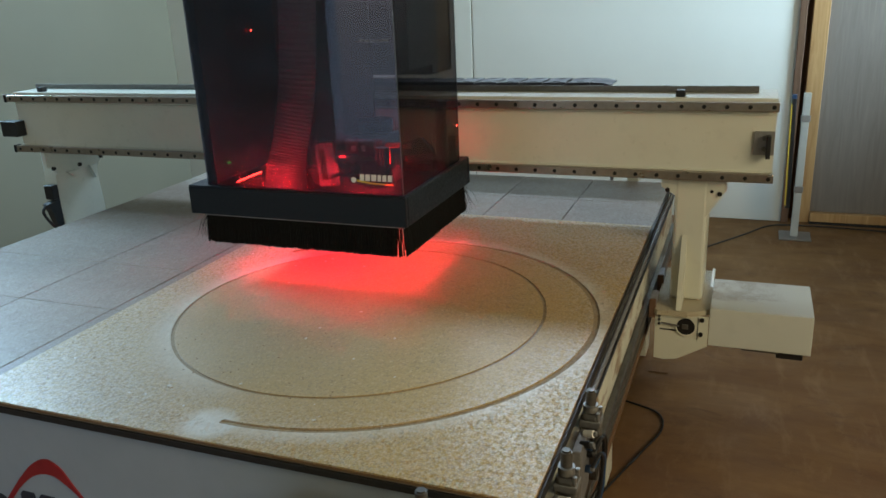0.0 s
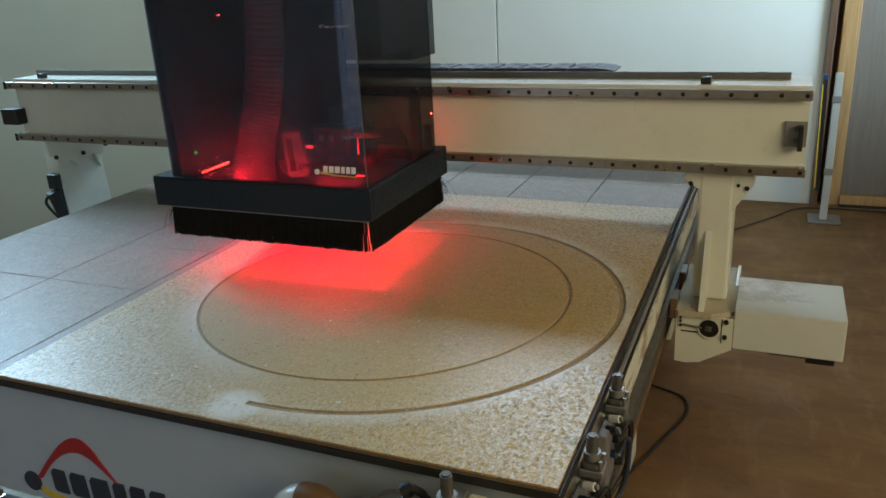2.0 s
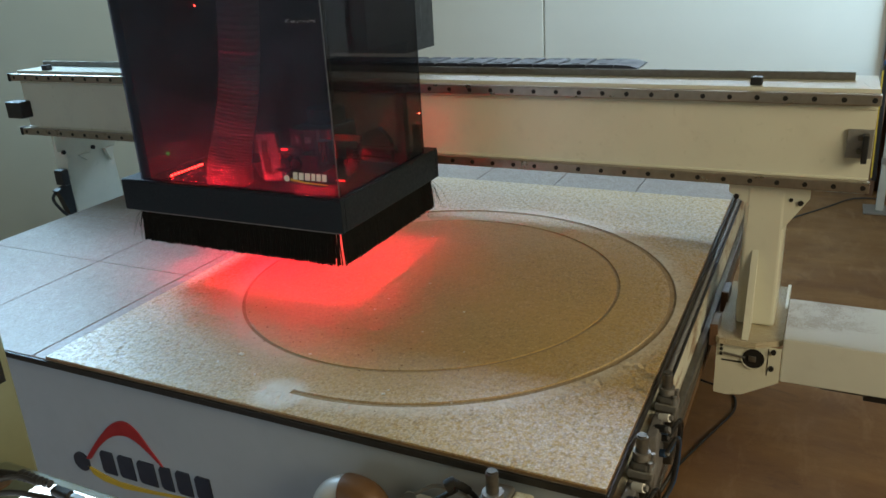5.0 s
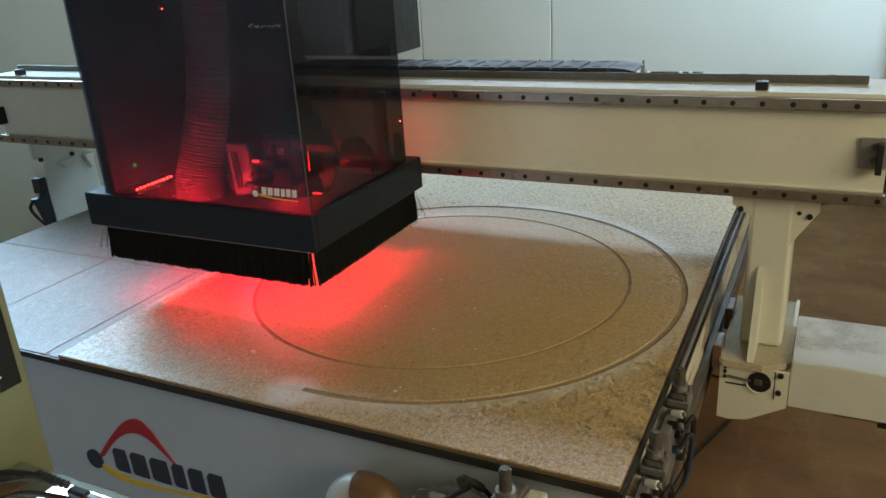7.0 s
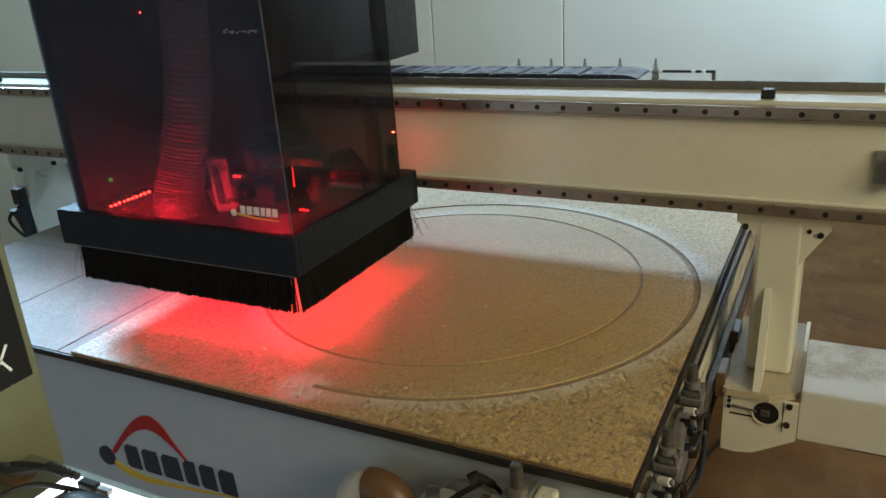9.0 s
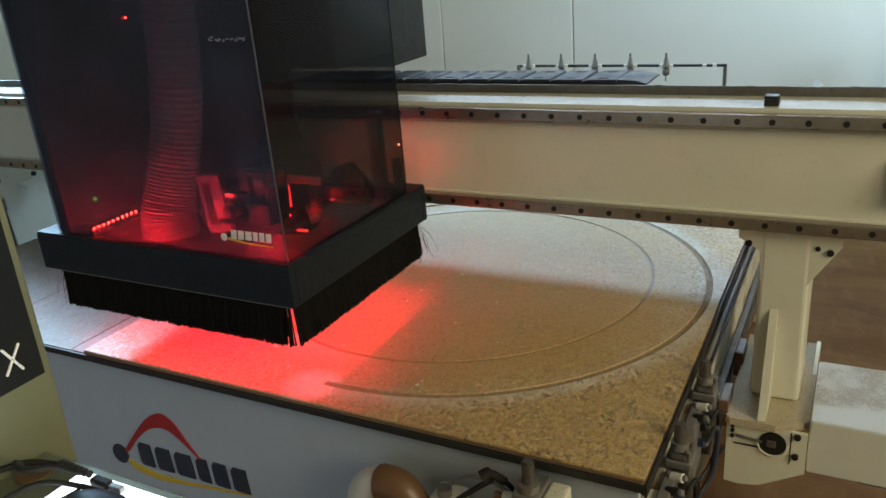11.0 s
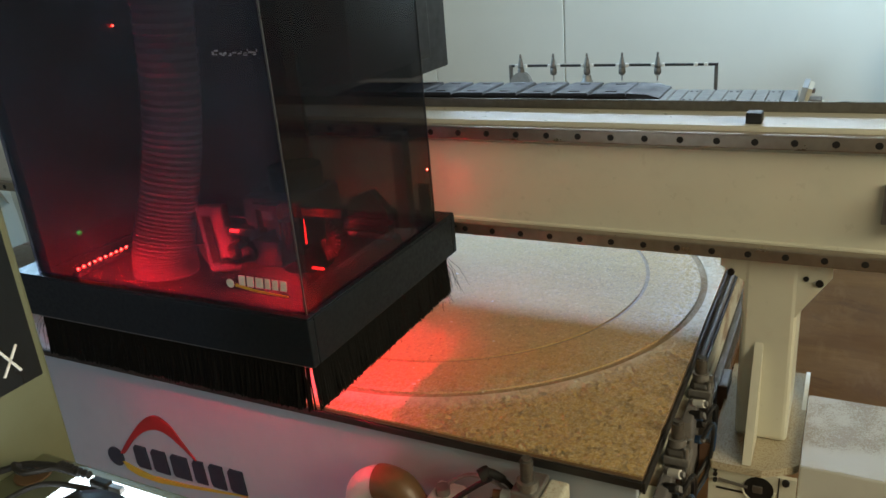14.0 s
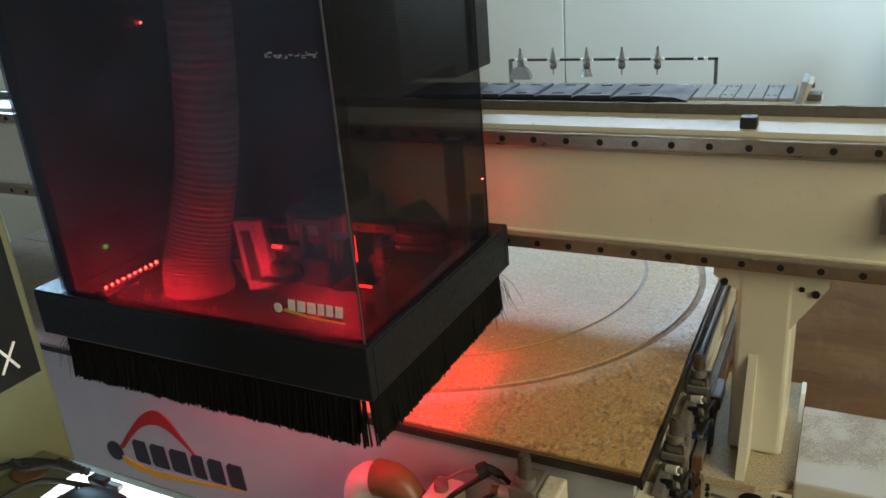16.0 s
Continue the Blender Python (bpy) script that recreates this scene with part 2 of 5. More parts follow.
def ring_dust_and_sheen(m):
    """Pale milling dust beside the outer groove and round its start, with sheen painted in to the left."""
    sub = m.n.new("ShaderNodeVectorMath")
    sub.operation = "DISTANCE"
    sub.inputs[1].default_value = (-0.672, 0.723, 0.79)
    m.l.new(m.co, sub.inputs[0])
    band = m.ramp(sub.outputs["Value"], [(0.61, 0.0), (0.64, 0.15), (0.65, 0.75), (0.675, 0.45), (0.705, 0.0)])
    side = m.n.new("ShaderNodeSeparateXYZ")
    m.l.new(m.co, side.inputs[0])
    cut = m.n.new("ShaderNodeMath")
    cut.operation = "ADD"
    cut.inputs[1].default_value = 1.0
    m.l.new(side.outputs["X"], cut.inputs[0])
    band = m.mix(1.0, band, m.ramp(cut.outputs[0], [(0.22, 0.0), (0.27, 1.0)]), "MULTIPLY")
    inn = m.n.new("ShaderNodeVectorMath")
    inn.operation = "DISTANCE"
    inn.inputs[1].default_value = (-0.695, 0.731, 0.79)
    m.l.new(m.co, inn.inputs[0])
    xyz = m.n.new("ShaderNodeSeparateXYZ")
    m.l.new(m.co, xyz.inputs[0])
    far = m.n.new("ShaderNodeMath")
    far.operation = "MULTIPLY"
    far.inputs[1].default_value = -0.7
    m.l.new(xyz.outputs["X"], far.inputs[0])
    dust_sheen = m.ramp(far.outputs[0], [(0.20, 0.0), (0.40, 0.24), (0.62, 0.40), (0.95, 0.44)])
    dust_sheen = m.mix(1.0, dust_sheen, m.ramp(m.noise(3.5, 6, 0.6), [(0.25, 0.45), (0.7, 1.0)]), "MULTIPLY")
    halo = m.ramp(inn.outputs["Value"], [(0.515, 0.0), (0.53, 0.65), (0.56, 0.35), (0.60, 0.0)])
    band = m.mix(1.0, band, m.mix(1.0, halo, m.ramp(far.outputs[0], [(0.45, 0.0), (0.65, 1.0)]), "MULTIPLY"), "ADD")
    st = m.n.new("ShaderNodeVectorMath")
    st.operation = "DISTANCE"
    st.inputs[1].default_value = (-0.735, 0.062, 0.79)
    m.l.new(m.co, st.inputs[0])
    blob = m.ramp(st.outputs["Value"], [(0.02, 1.0), (0.045, 0.85), (0.075, 0.0)])
    cloud = m.ramp(m.noise(9, 5, 0.6), [(0.32, 0.5), (0.55, 1.0)])
    rest = m.ramp(sub.outputs["Value"], [(0.50, 0.08), (0.66, 1.0)])
    return m.mix(1.0, m.mix(1.0, band, blob, "ADD"), cloud, "MULTIPLY"), rest, dust_sheen


def chipboard(name, light, dark, flake=(0.8, 0.75, 0.62), scale=130, rough=0.55, spec=0.38, sheen=0.1, coat=0.45, dust=False):
    """Pressed wood chips: many small flakes of differing tone, with a dusty sheen."""
    m = Mat(name, rough)
    a = m.cells(scale, (1, 0.7, 1))
    sep = m.n.new("ShaderNodeSeparateColor")
    m.l.new(a, sep.inputs[0])
    mid = tuple(0.5 * (p + q) for p, q in zip(light, dark))
    tone = m.ramp(sep.outputs[0], [(0.0, mid), (0.3, light), (0.85, light), (1.0, flake)])
    tone = m.mix(m.ramp(m.noise(150, 3), [(0.57, 0.0), (0.68, 0.8)]), tone, dark)
    fine = m.noise(420, 3)
    col = m.mix(m.ramp(fine, [(0.4, 0.0), (0.7, 0.5)]), tone, tuple(v * 0.75 for v in light))
    broad = m.ramp(m.noise(2.2, 5), [(0.35, 0.0), (0.7, 0.45)])
    col = m.mix(broad, col, tuple(min(1, v * 1.25) for v in light))
    if dust:
        pale, rest, dust_sheen = ring_dust_and_sheen(m)
        # paler to the left: dust, and the sheen of light mixed into the colour
        col = m.mix(dust_sheen, col, (0.46, 0.44, 0.40))
        for fac, c in ((m.ramp(m.noise(210, 3, 0.62, (1, 0.7, 1)), [(0.50, 0.0), (0.58, 0.5)]), (0.70, 0.57, 0.38)),
                       (m.ramp(m.noise(260, 3, 0.6, (0.7, 1, 1)), [(0.53, 0.0), (0.62, 0.55)]), (0.24, 0.155, 0.075))):
            col = m.mix(m.mix(1.0, fac, rest, "MULTIPLY"), col, c)
        col = m.mix(pale, col, (0.72, 0.68, 0.60))
    m.colour(col)
    m.roughness(m.ramp(m.noise(25, 4), [(0.3, rough * 0.85), (0.7, min(1, rough * 1.2))]))
    lumps = m.noise(75, 4, 0.6, (1, 0.6, 1))
    # each flake lies at a slight tilt of its own
    tilt = m.n.new("ShaderNodeVectorMath")
    tilt.operation = "SUBTRACT"
    m.l.new(m.cells(165, (1, 0.75, 1)), tilt.inputs[0])
    tilt.inputs[1].default_value = (0.5, 0.5, 0.5)
    amount = m.n.new("ShaderNodeVectorMath")
    amount.operation = "MULTIPLY"
    m.l.new(tilt.outputs[0], amount.inputs[0])
    amount.inputs[1].default_value = (0.35, 0.35, 0.0)
    if dust:
        # smooth and dull patches of the pressed face
        gloss = m.ramp(m.noise(95, 3, 0.6, (1, 0.7, 1)), [(0.44, 0.08), (0.56, 1.0)])
        gloss_link = m.mix(rest, 0.42, gloss)
        m.l.new(m.mix(1.0, m.mix(1.0, m.ramp(m.noise(22, 3), [(0.35, 0.15), (0.6, 1.0)]), rest, "MULTIPLY"), 0.8, "MULTIPLY"), amount.inputs[1])
    turned = m.n.new("ShaderNodeVectorMath")
    turned.operation = "ADD"
    m.l.new(m.n.new("ShaderNodeNewGeometry").outputs["Normal"], turned.inputs[0])
    m.l.new(amount.outputs[0], turned.inputs[1])
    unit = m.n.new("ShaderNodeVectorMath")
    unit.operation = "NORMALIZE"
    m.l.new(turned.outputs[0], unit.inputs[0])
    m.bump(m.mix(0.7, m.mix(0.5, sep.outputs[1], fine), lumps), 0.6, 0.006)
    m.l.new(unit.outputs[0], m.n["Bump"].inputs["Normal"])
    m.b.inputs["Specular IOR Level"].default_value = spec
    m.set(Sheen_Weight=sheen, Sheen_Roughness=0.4, Coat_Weight=coat, Coat_Roughness=0.37, Coat_IOR=1.7)
    if dust:
        m.l.new(gloss_link, m.b.inputs["Coat Weight"])
    return m.m


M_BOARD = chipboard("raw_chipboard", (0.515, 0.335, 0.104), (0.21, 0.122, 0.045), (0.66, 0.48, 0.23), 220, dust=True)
M_SPOIL = chipboard("dusty_spoilboard", (0.295, 0.238, 0.19), (0.165, 0.132, 0.105), (0.37, 0.315, 0.255), 240, spec=0.3, coat=0.3)
M_EDGE = plain("black_edge_strip", (0.018, 0.017, 0.016), 0.5, 0, 0.3, 80)
M_BOARD_EDGE = plain("chipboard_edge", (0.24, 0.14, 0.07), 0.8, 0, 0.4, 200, 0.3)
M_GROOVE_FAINT = chipboard("shallow_groove", (0.33, 0.235, 0.12), (0.19, 0.125, 0.065), (0.42, 0.31, 0.17), 260, spec=0.4, coat=0.4)
M_GROOVE = chipboard("milled_groove", (0.36, 0.26, 0.145), (0.20, 0.14, 0.08), (0.46, 0.36, 0.22), 260, spec=0.3, coat=0.0)


def floor_ply():
    m = Mat("worn_plywood_floor", 0.62)
    n = m.noise(1.6, 7, 0.62, (1.0, 2.6, 1), 0.6)
    grain = m.noise(18, 6, 0.65, (0.35, 3.0, 1), 1.0)
    c = m.ramp(n, [(0.3, (0.135, 0.062, 0.020)), (0.5, (0.19, 0.096, 0.032)), (0.72, (0.26, 0.142, 0.052))])
    c = m.mix(m.ramp(grain, [(0.35, 0.0), (0.75, 0.55)]), c, (0.17, 0.082, 0.03))
    c = m.mix(m.ramp(m.noise(55, 3), [(0.68, 0.0), (0.76, 0.6)]), c, (0.10, 0.055, 0.03))
    scuff = m.noise(5, 8, 0.72, (2.2, 0.6, 1), 0.4)
    c = m.mix(m.ramp(scuff, [(0.52, 0.0), (0.70, 0.45)]), c, (0.30, 0.18, 0.085))
    c = m.mix(m.ramp(m.noise(3.3, 8, 0.75, (0.8, 1.4, 1), 0.8), [(0.55, 0.0), (0.66, 0.5)]), c, (0.085, 0.042, 0.02))
    m.colour(c)
    m.roughness(m.ramp(m.noise(4, 4), [(0.3, 0.68), (0.7, 0.9)]))
    m.b.inputs["Specular IOR Level"].default_value = 0.3
    m.bump(m.mix(0.5, grain, m.noise(120, 4)), 0.3, 0.004)
    return m.m


M_FLOOR = floor_ply()


def wood(name, a, b, along, rough=0.5):
    m = Mat(name, rough)
    s = {"z": (14, 14, 0.9), "x": (0.9, 14, 14), "y": (14, 0.9, 14)}[along]
    n = m.noise(2.2, 6, 0.6, s, 1.2)
    f = m.noise(9, 4, 0.6, s)
    m.colour(m.mix(m.ramp(f, [(0.4, 0.0), (0.75, 0.4)]), m.ramp(n, [(0.3, a), (0.7, b)]), a))
    m.bump(n, 0.1, 0.002)
    return m.m


M_DOOR = wood("grey_oak_laminate", (0.178, 0.147, 0.122), (0.230, 0.198, 0.166), "z", 0.5)
M_PINE = wood("pine_frame", (0.36, 0.19, 0.07), (0.55, 0.34, 0.15), "z", 0.5)
M_DARKWOOD = wood("brown_frame", (0.10, 0.05, 0.025), (0.17, 0.09, 0.05), "z", 0.75)


def smoked(name, tint, rough=0.02, haze=0.0):
    """Tinted acrylic sheet: darkens what is seen through it, mirrors the room faintly and has a blue haze painted in
    for reflected daylight.
    """
    m = bpy.data.materials.new(name)
    m.use_nodes = True
    n, l = m.node_tree.nodes, m.node_tree.links
    n.remove(n["Principled BSDF"])
    tr, gl, mx = n.new("ShaderNodeBsdfTransparent"), n.new("ShaderNodeBsdfGlossy"), n.new("ShaderNodeMixShader")
    lw, fr = n.new("ShaderNodeLayerWeight"), n.new("ShaderNodeValToRGB")
    lw.inputs[0].default_value = 0.5
    e = fr.color_ramp.elements
    e[0].position, e[0].color, e[1].position, e[1].color = 0.0, (0.035, 0.035, 0.035, 1), 1.0, (0.8, 0.8, 0.8, 1)
    for p, v in ((0.3, 0.035), (0.5, 0.04), (0.7, 0.05), (0.85, 0.13)):
        q = e.new(p)
        q.color = (v, v, v, 1)
    l.new(lw.outputs["Facing"], fr.inputs[0])
    tr.inputs[0].default_value = (*tint, 1)
    gl.inputs["Roughness"].default_value = rough
    l.new(fr.outputs[0], mx.inputs[0])
    l.new(tr.outputs[0], mx.inputs[1])
    l.new(gl.outputs[0], mx.inputs[2])
    tl, dm = n.new("ShaderNodeBsdfTranslucent"), n.new("ShaderNodeMixShader")
    tl.inputs[0].default_value = (0.5, 0.48, 0.50, 1)
    df, sc = n.new("ShaderNodeBsdfDiffuse"), n.new("ShaderNodeMixShader")
    df.inputs[0].default_value = (0.26, 0.42, 0.70, 1)
    l.new(tl.outputs[0], sc.inputs[1])
    l.new(df.outputs[0], sc.inputs[2])
    dn, dr = n.new("ShaderNodeTexNoise"), n.new("ShaderNodeValToRGB")
    dn.inputs["Scale"].default_value, dn.inputs["Detail"].default_value = 7, 6
    l.new(n.new("ShaderNodeTexCoord").outputs["Object"], dn.inputs["Vector"])
    dr.color_ramp.elements[0].position, dr.color_ramp.elements[0].color = 0.3, (haze * 0.5,) * 3 + (1,)
    dr.color_ramp.elements[1].position, dr.color_ramp.elements[1].color = 0.75, (haze * 1.5,) * 3 + (1,)
    l.new(dn.outputs["Fac"], dr.inputs[0])
    l.new(dr.outputs[0], dm.inputs[0])
    l.new(mx.outputs[0], dm.inputs[1])
    l.new(sc.outputs[0], dm.inputs[2])
    l.new(dm.outputs[0], n["Material Output"].inputs[0])
    return m


M_SMOKE = smoked("smoked_acrylic", (0.50, 0.48, 0.54), 0.02, 0.085)
M_SMOKE_SIDE = smoked("dark_smoked_acrylic", (0.36, 0.33, 0.32), 0.02, 0.03)


# ---------------------------------------------------------------- room
def room():
    f = bmesh.new()
    bmesh.ops.create_grid(f, x_segments=40, y_segments=40, size=0.5)
    for v in f.verts:
        v.co = Vector((WALL_L - 0.2 + (v.co.x + 0.5) * (WALL_R - WALL_L + 0.4), WALL_F - 0.2 + (v.co.y + 0.5) * (WALL_B - WALL_F + 0.4), 0))
        v.co.z = 0.004 * noise.noise(v.co * 0.9)
    tagged(part("floor", f, M_FLOOR), "worn brown plywood floor with stains and dust", "floor", kind="structure")
    b = bmesh.new()
    box(b, WALL_L - 0.2, WALL_R + 0.2, WALL_F - 0.2, WALL_B + 0.2, CEIL, CEIL + 0.15)
    tagged(part("ceiling", b, M_CEIL), "plain ceiling", "ceiling", kind="structure")
    # back wall, built of three flush sheets with open joints, and the door opening to its right
    b = bmesh.new()
    x0, x1, z0, z1 = WIN_T
    box(b, WALL_L, -2.746, WALL_B, WALL_B + 0.15, 0, z0, 0.004)
    box(b, -2.736, -1.672, WALL_B, WALL_B + 0.15, 0, z0, 0.004)
    box(b, WALL_L, x0, WALL_B, WALL_B + 0.15, z0, CEIL)
    box(b, x1, WALL_R, WALL_B, WALL_B + 0.15, z0, CEIL)
    box(b, x0, x1, WALL_B, WALL_B + 0.15, z1, CEIL)
    box(b, -1.662, 0.56, WALL_B, WALL_B + 0.15, 0, z0, 0.004)
    box(b, 0.56, WALL_R, WALL_B + 0.02, WALL_B + 0.15, 2.12, z0)
    box(b, 1.72, WALL_R, WALL_B, WALL_B + 0.15, 0, 2.12)
    for x in (-2.741, -1.667):
        box(b, x - 0.05, x + 0.05, WALL_B + 0.02, WALL_B + 0.14, 0, z0)
    tagged(part("wall_back", b, M_WALL), "white sheet wall with thin upright joints and a clerestory window", "wall", kind="structure")
    b = bmesh.new()
    y0, y1, z0, z1 = WIN_L
    box(b, WALL_L - 0.2, WALL_L, WALL_F, y0, 0, CEIL)
    box(b, WALL_L - 0.2, WALL_L, y1, WALL_B + 0.15, 0, CEIL)
    box(b, WALL_L - 0.2, WALL_L, y0, y1, 0, z0)
    box(b, WALL_L - 0.2, WALL_L, y0, y1, z1, CEIL)
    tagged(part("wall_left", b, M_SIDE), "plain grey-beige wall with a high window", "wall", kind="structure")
    b = bmesh.new()
    x0, x1, z0, z1 = WIN_F
    box(b, WALL_L, x0, WALL_F - 0.2, WALL_F, 0, CEIL)
    box(b, x1, WALL_R, WALL_F - 0.2, WALL_F, 0, CEIL)
    box(b, x0, x1, WALL_F - 0.2, WALL_F, 0, z0)
    box(b, x0, x1, WALL_F - 0.2, WALL_F, z1, CEIL)
    tagged(part("wall_front", b, M_SIDE), "plain wall with a window, toned down to cut bounced light", "wall", kind="structure")
    b = bmesh.new()
    ys = [WALL_F, *WIN_R[:2], *WIN_B[:2], WALL_B + 0.15]
    for y0, y1, win in zip(ys, ys[1:], (None, WIN_R, None, WIN_B, None)):
        if win:
            box(b, WALL_R, WALL_R + 0.2, y0, y1, 0, win[2])
            box(b, WALL_R, WALL_R + 0.2, y0, y1, win[3], CEIL)
        else:
            box(b, WALL_R, WALL_R + 0.2, y0, y1, 0, CEIL)
    tagged(part("wall_right", b, M_SIDE), "plain wall with two windows, toned down to cut bounced light", "wall", kind="structure")
    # door in the back wall
    d = tagged(new("door_1"), "closed grey oak laminate door in a pine frame", "door", kind="structure")
    part("door_leaf", bx(0.735, 1.70, WALL_B + 0.03, WALL_B + 0.07, 0.075, 2.06, 0.002), M_DOOR, d)
    part("brown_jamb", bx(0.555, 0.60, WALL_B - 0.03, WALL_B + 0.06, 0, 2.14, 0.004), M_DARKWOOD, d, "reddish brown jamb strip")
    part("frame_post", bx(0.635, 0.735, WALL_B + 0.01, WALL_B + 0.08, 0, 2.1, 0.004), M_PINE, d, "pine frame post")
    part("bottom_rail", bx(0.737, 1.72, WALL_B - 0.01, WALL_B + 0.07, 0.012, 0.073, 0.004), M_PINE, d, "pine bottom rail")
    part("frame_head", bx(0.60, 1.72, WALL_B + 0.01, WALL_B + 0.08, 2.062, 2.12, 0.004), M_PINE, d)
    part("backing", bx(0.56, 1.72, WALL_B + 0.09, WALL_B + 0.12, 0, 2.12), M_DARKWOOD, d)
    part("threshold", bx(0.737, 1.72, WALL_B - 0.03, WALL_B + 0.05, 0.0, 0.010), M_RUBBER, d, "black rubber threshold strip")


room()


def light_barrier():
    t = thing("light_barrier_post", "white aluminium post with a yellow light curtain on a steel plate", "safety sensor")
    part("base_plate", bx(0.54, 0.73, 4.17, 4.36, 0.003, 0.013, 0.002), M_ALU, t)
    b = bx(0.607, 0.650, 4.235, 4.275, 0.013, 0.935, 0.003)
    part("post", b, M_POST, t, "white aluminium profile")
    for z in (0.31, 0.76):
        part("clamp", bx(0.600, 0.656, 4.222, 4.234, z, z + 0.04, 0.003), M_ALU, t)
    lean = pose(0.573, 4.25, 0.2, 0, -1.5, 0)
    part("sensor_bar", box(bmesh.new(), -0.014, 0.014, -0.015, 0.015, 0, 0.70, 0.003, m=lean), M_BLACK, t, "black sensor bar")
    part("yellow_strip", box(bmesh.new(), -0.018, -0.010, -0.019, -0.0155, 0.02, 0.67, 0, m=lean), M_LOGO_YELLOW, t, "yellow strip")
    part("cap", box(bmesh.new(), -0.015, 0.015, -0.016, 0.016, 0.70, 0.725, 0.003, m=lean), M_BLUE, t)


light_barrier()


def cable(name, pts, r, label, mat=None):
    return tagged(part(name, sweep(bmesh.new(), curve_points(pts), r, 8), mat or M_RUBBER, smooth=True), label, "cable")


cable("floor_cable", [(-0.35, 3.3, 0.01), (0.0, 3.72, 0.01), (0.11, 3.9, 0.01), (0.33, 4.22, 0.012), (0.47, 4.44, 0.012), (0.62, 4.50, 0.012), (0.9, 4.50, 0.012), (1.3, 4.47, 0.012), (2.2, 4.45, 0.012)],
      0.0048, "black cable lying across the plywood floor")
cable("floor_cable", [(-0.5, 1.95, 0.01), (-0.25, 1.86, 0.01), (-0.08, 1.80, 0.01), (0.05, 1.74, 0.01), (0.08, 1.62, 0.01), (0.03, 1.45, 0.01), (-0.045, 1.22, 0.01), (-0.11, 1.0, 0.01), (-0.14, 0.7, 0.01), (-0.1, 0.3, 0.01)],
      0.0042, "black cable curling out from under the machine table")
tagged(part("floor_hatch", bx(-0.03, 0.055, 2.10, 2.22, 0.0045, 0.0065, 0.0005), M_FLOOR), "small dark cover plate let into the floor", "floor plate")

# ---------------------------------------------------------------- machine table
TOP, BOARD = 0.780, 0.790


def table():
    t = thing("machine_table", "long pale machine table with black edged spoilboard", "machine table")
    xs = [-2.332, -1.806, -1.44, -0.99, -0.665, -0.345, 0.0]
    ys = [0.0, 0.545, 0.893, 1.45, 2.06, 2.43]
    for i in range(len(xs) - 1):
        for j in range(len(ys) - 1):
            g = 0.0016
            part("spoilboard_panel", bx(xs[i] + g, xs[i + 1] - g, ys[j] + g, ys[j + 1] - g, TOP - 0.016, TOP, 0.001, 1), M_SPOIL, t)
    part("bed_plate", bx(-2.330, -0.005, 0.032, 2.425, TOP - 0.05, TOP - 0.0165), M_EDGE, t)
    part("front_edge_strip", bx(-2.334, 0.0, -0.006, -0.0005, 0.7635, TOP - 0.001, 0.001), M_EDGE, t, "black front edge strip")
    part("side_edge_strip", bx(0.0005, 0.006, -0.006, 2.43, 0.757, TOP - 0.001, 0.001), M_EDGE, t, "black side edge strip")
    part("front_panel", bx(-2.315, -0.012, 0.010, 0.03, 0.12, 0.762, 0.002), M_PANEL, t, "white front panel")
    part("corner_post", bx(-0.0115, 0.02, 0.008, 0.06, 0.12, 0.728, 0.002), M_CREAM, t)
    part("side_beam", bx(-0.05, 0.012, 0.065, 2.42, 0.490, 0.726, 0.004), M_STAINED, t, "cream side beam with sawdust")
    part("side_sill", bx(-0.05, 0.024, 0.07, 2.42, 0.462, 0.4885, 0.003), M_BROWN, t, "rust brown lower edge")
    part("guide_rail", bx(0.0125, 0.032, 0.30, 2.41, 0.565, 0.600, 0.004), M_STEEL, t, "steel guide rail")
    part("guide_rail", bx(0.0125, 0.026, 0.30, 2.41, 0.510, 0.530, 0.003), M_STEEL, t, "steel gear rack")
    part("air_pipe", rod((0.012, 0.43, 0.750), (0.012, 2.4, 0.750), 0.0065), M_DARKSTEEL, t, "steel air pipe")
    part("air_pipe", rod((0.0185, 0.47, 0.734), (0.0185, 2.4, 0.734), 0.004), M_BLACK, t, "black air pipe")
    for x0, x1 in ((-2.3, -2.15), (-1.2, -1.05), (-0.2, -0.06)):
        for y0 in (0.12, 1.2, 2.25):
            part("leg", bx(x0, x1, y0, y0 + 0.12, 0.0, 0.73, 0.004), M_CREAM, t)
    part("left_rail_beam", bx(-2.90, -2.66, 0.1, 2.5, 0.0, 0.3935, 0.004), M_CREAM, t, "cream rail beam beside the table")
    part("rear_panel", bx(-2.33, -0.06, 2.40, 2.415, 0.2, 0.729), M_PANEL, t)
    part("left_panel", bx(-2.330, -2.315, 0.03, 2.42, 0.12, 0.729), M_PANEL, t)
    # emblem on the front panel, without lettering
    y0, y1 = 0.0065, 0.0098
    top = curve_points([(-1.340, 0.500, 0), (-1.285, 0.565, 0), (-1.225, 0.625, 0), (-1.175, 0.648, 0), (-1.135, 0.630, 0), (-1.105, 0.590, 0), (-1.070, 0.545, 0)], 5)
    low = curve_points([(-1.072, 0.543, 0), (-1.112, 0.577, 0), (-1.150, 0.601, 0), (-1.185, 0.606, 0), (-1.230, 0.590, 0), (-1.280, 0.550, 0), (-1.322, 0.503, 0)], 5)
    part("emblem_arch", prism([(p.x, p.y) for p in top + low], "y", y0, y1), M_LOGO_RED, t, "red arch mark")
    b = bmesh.new()
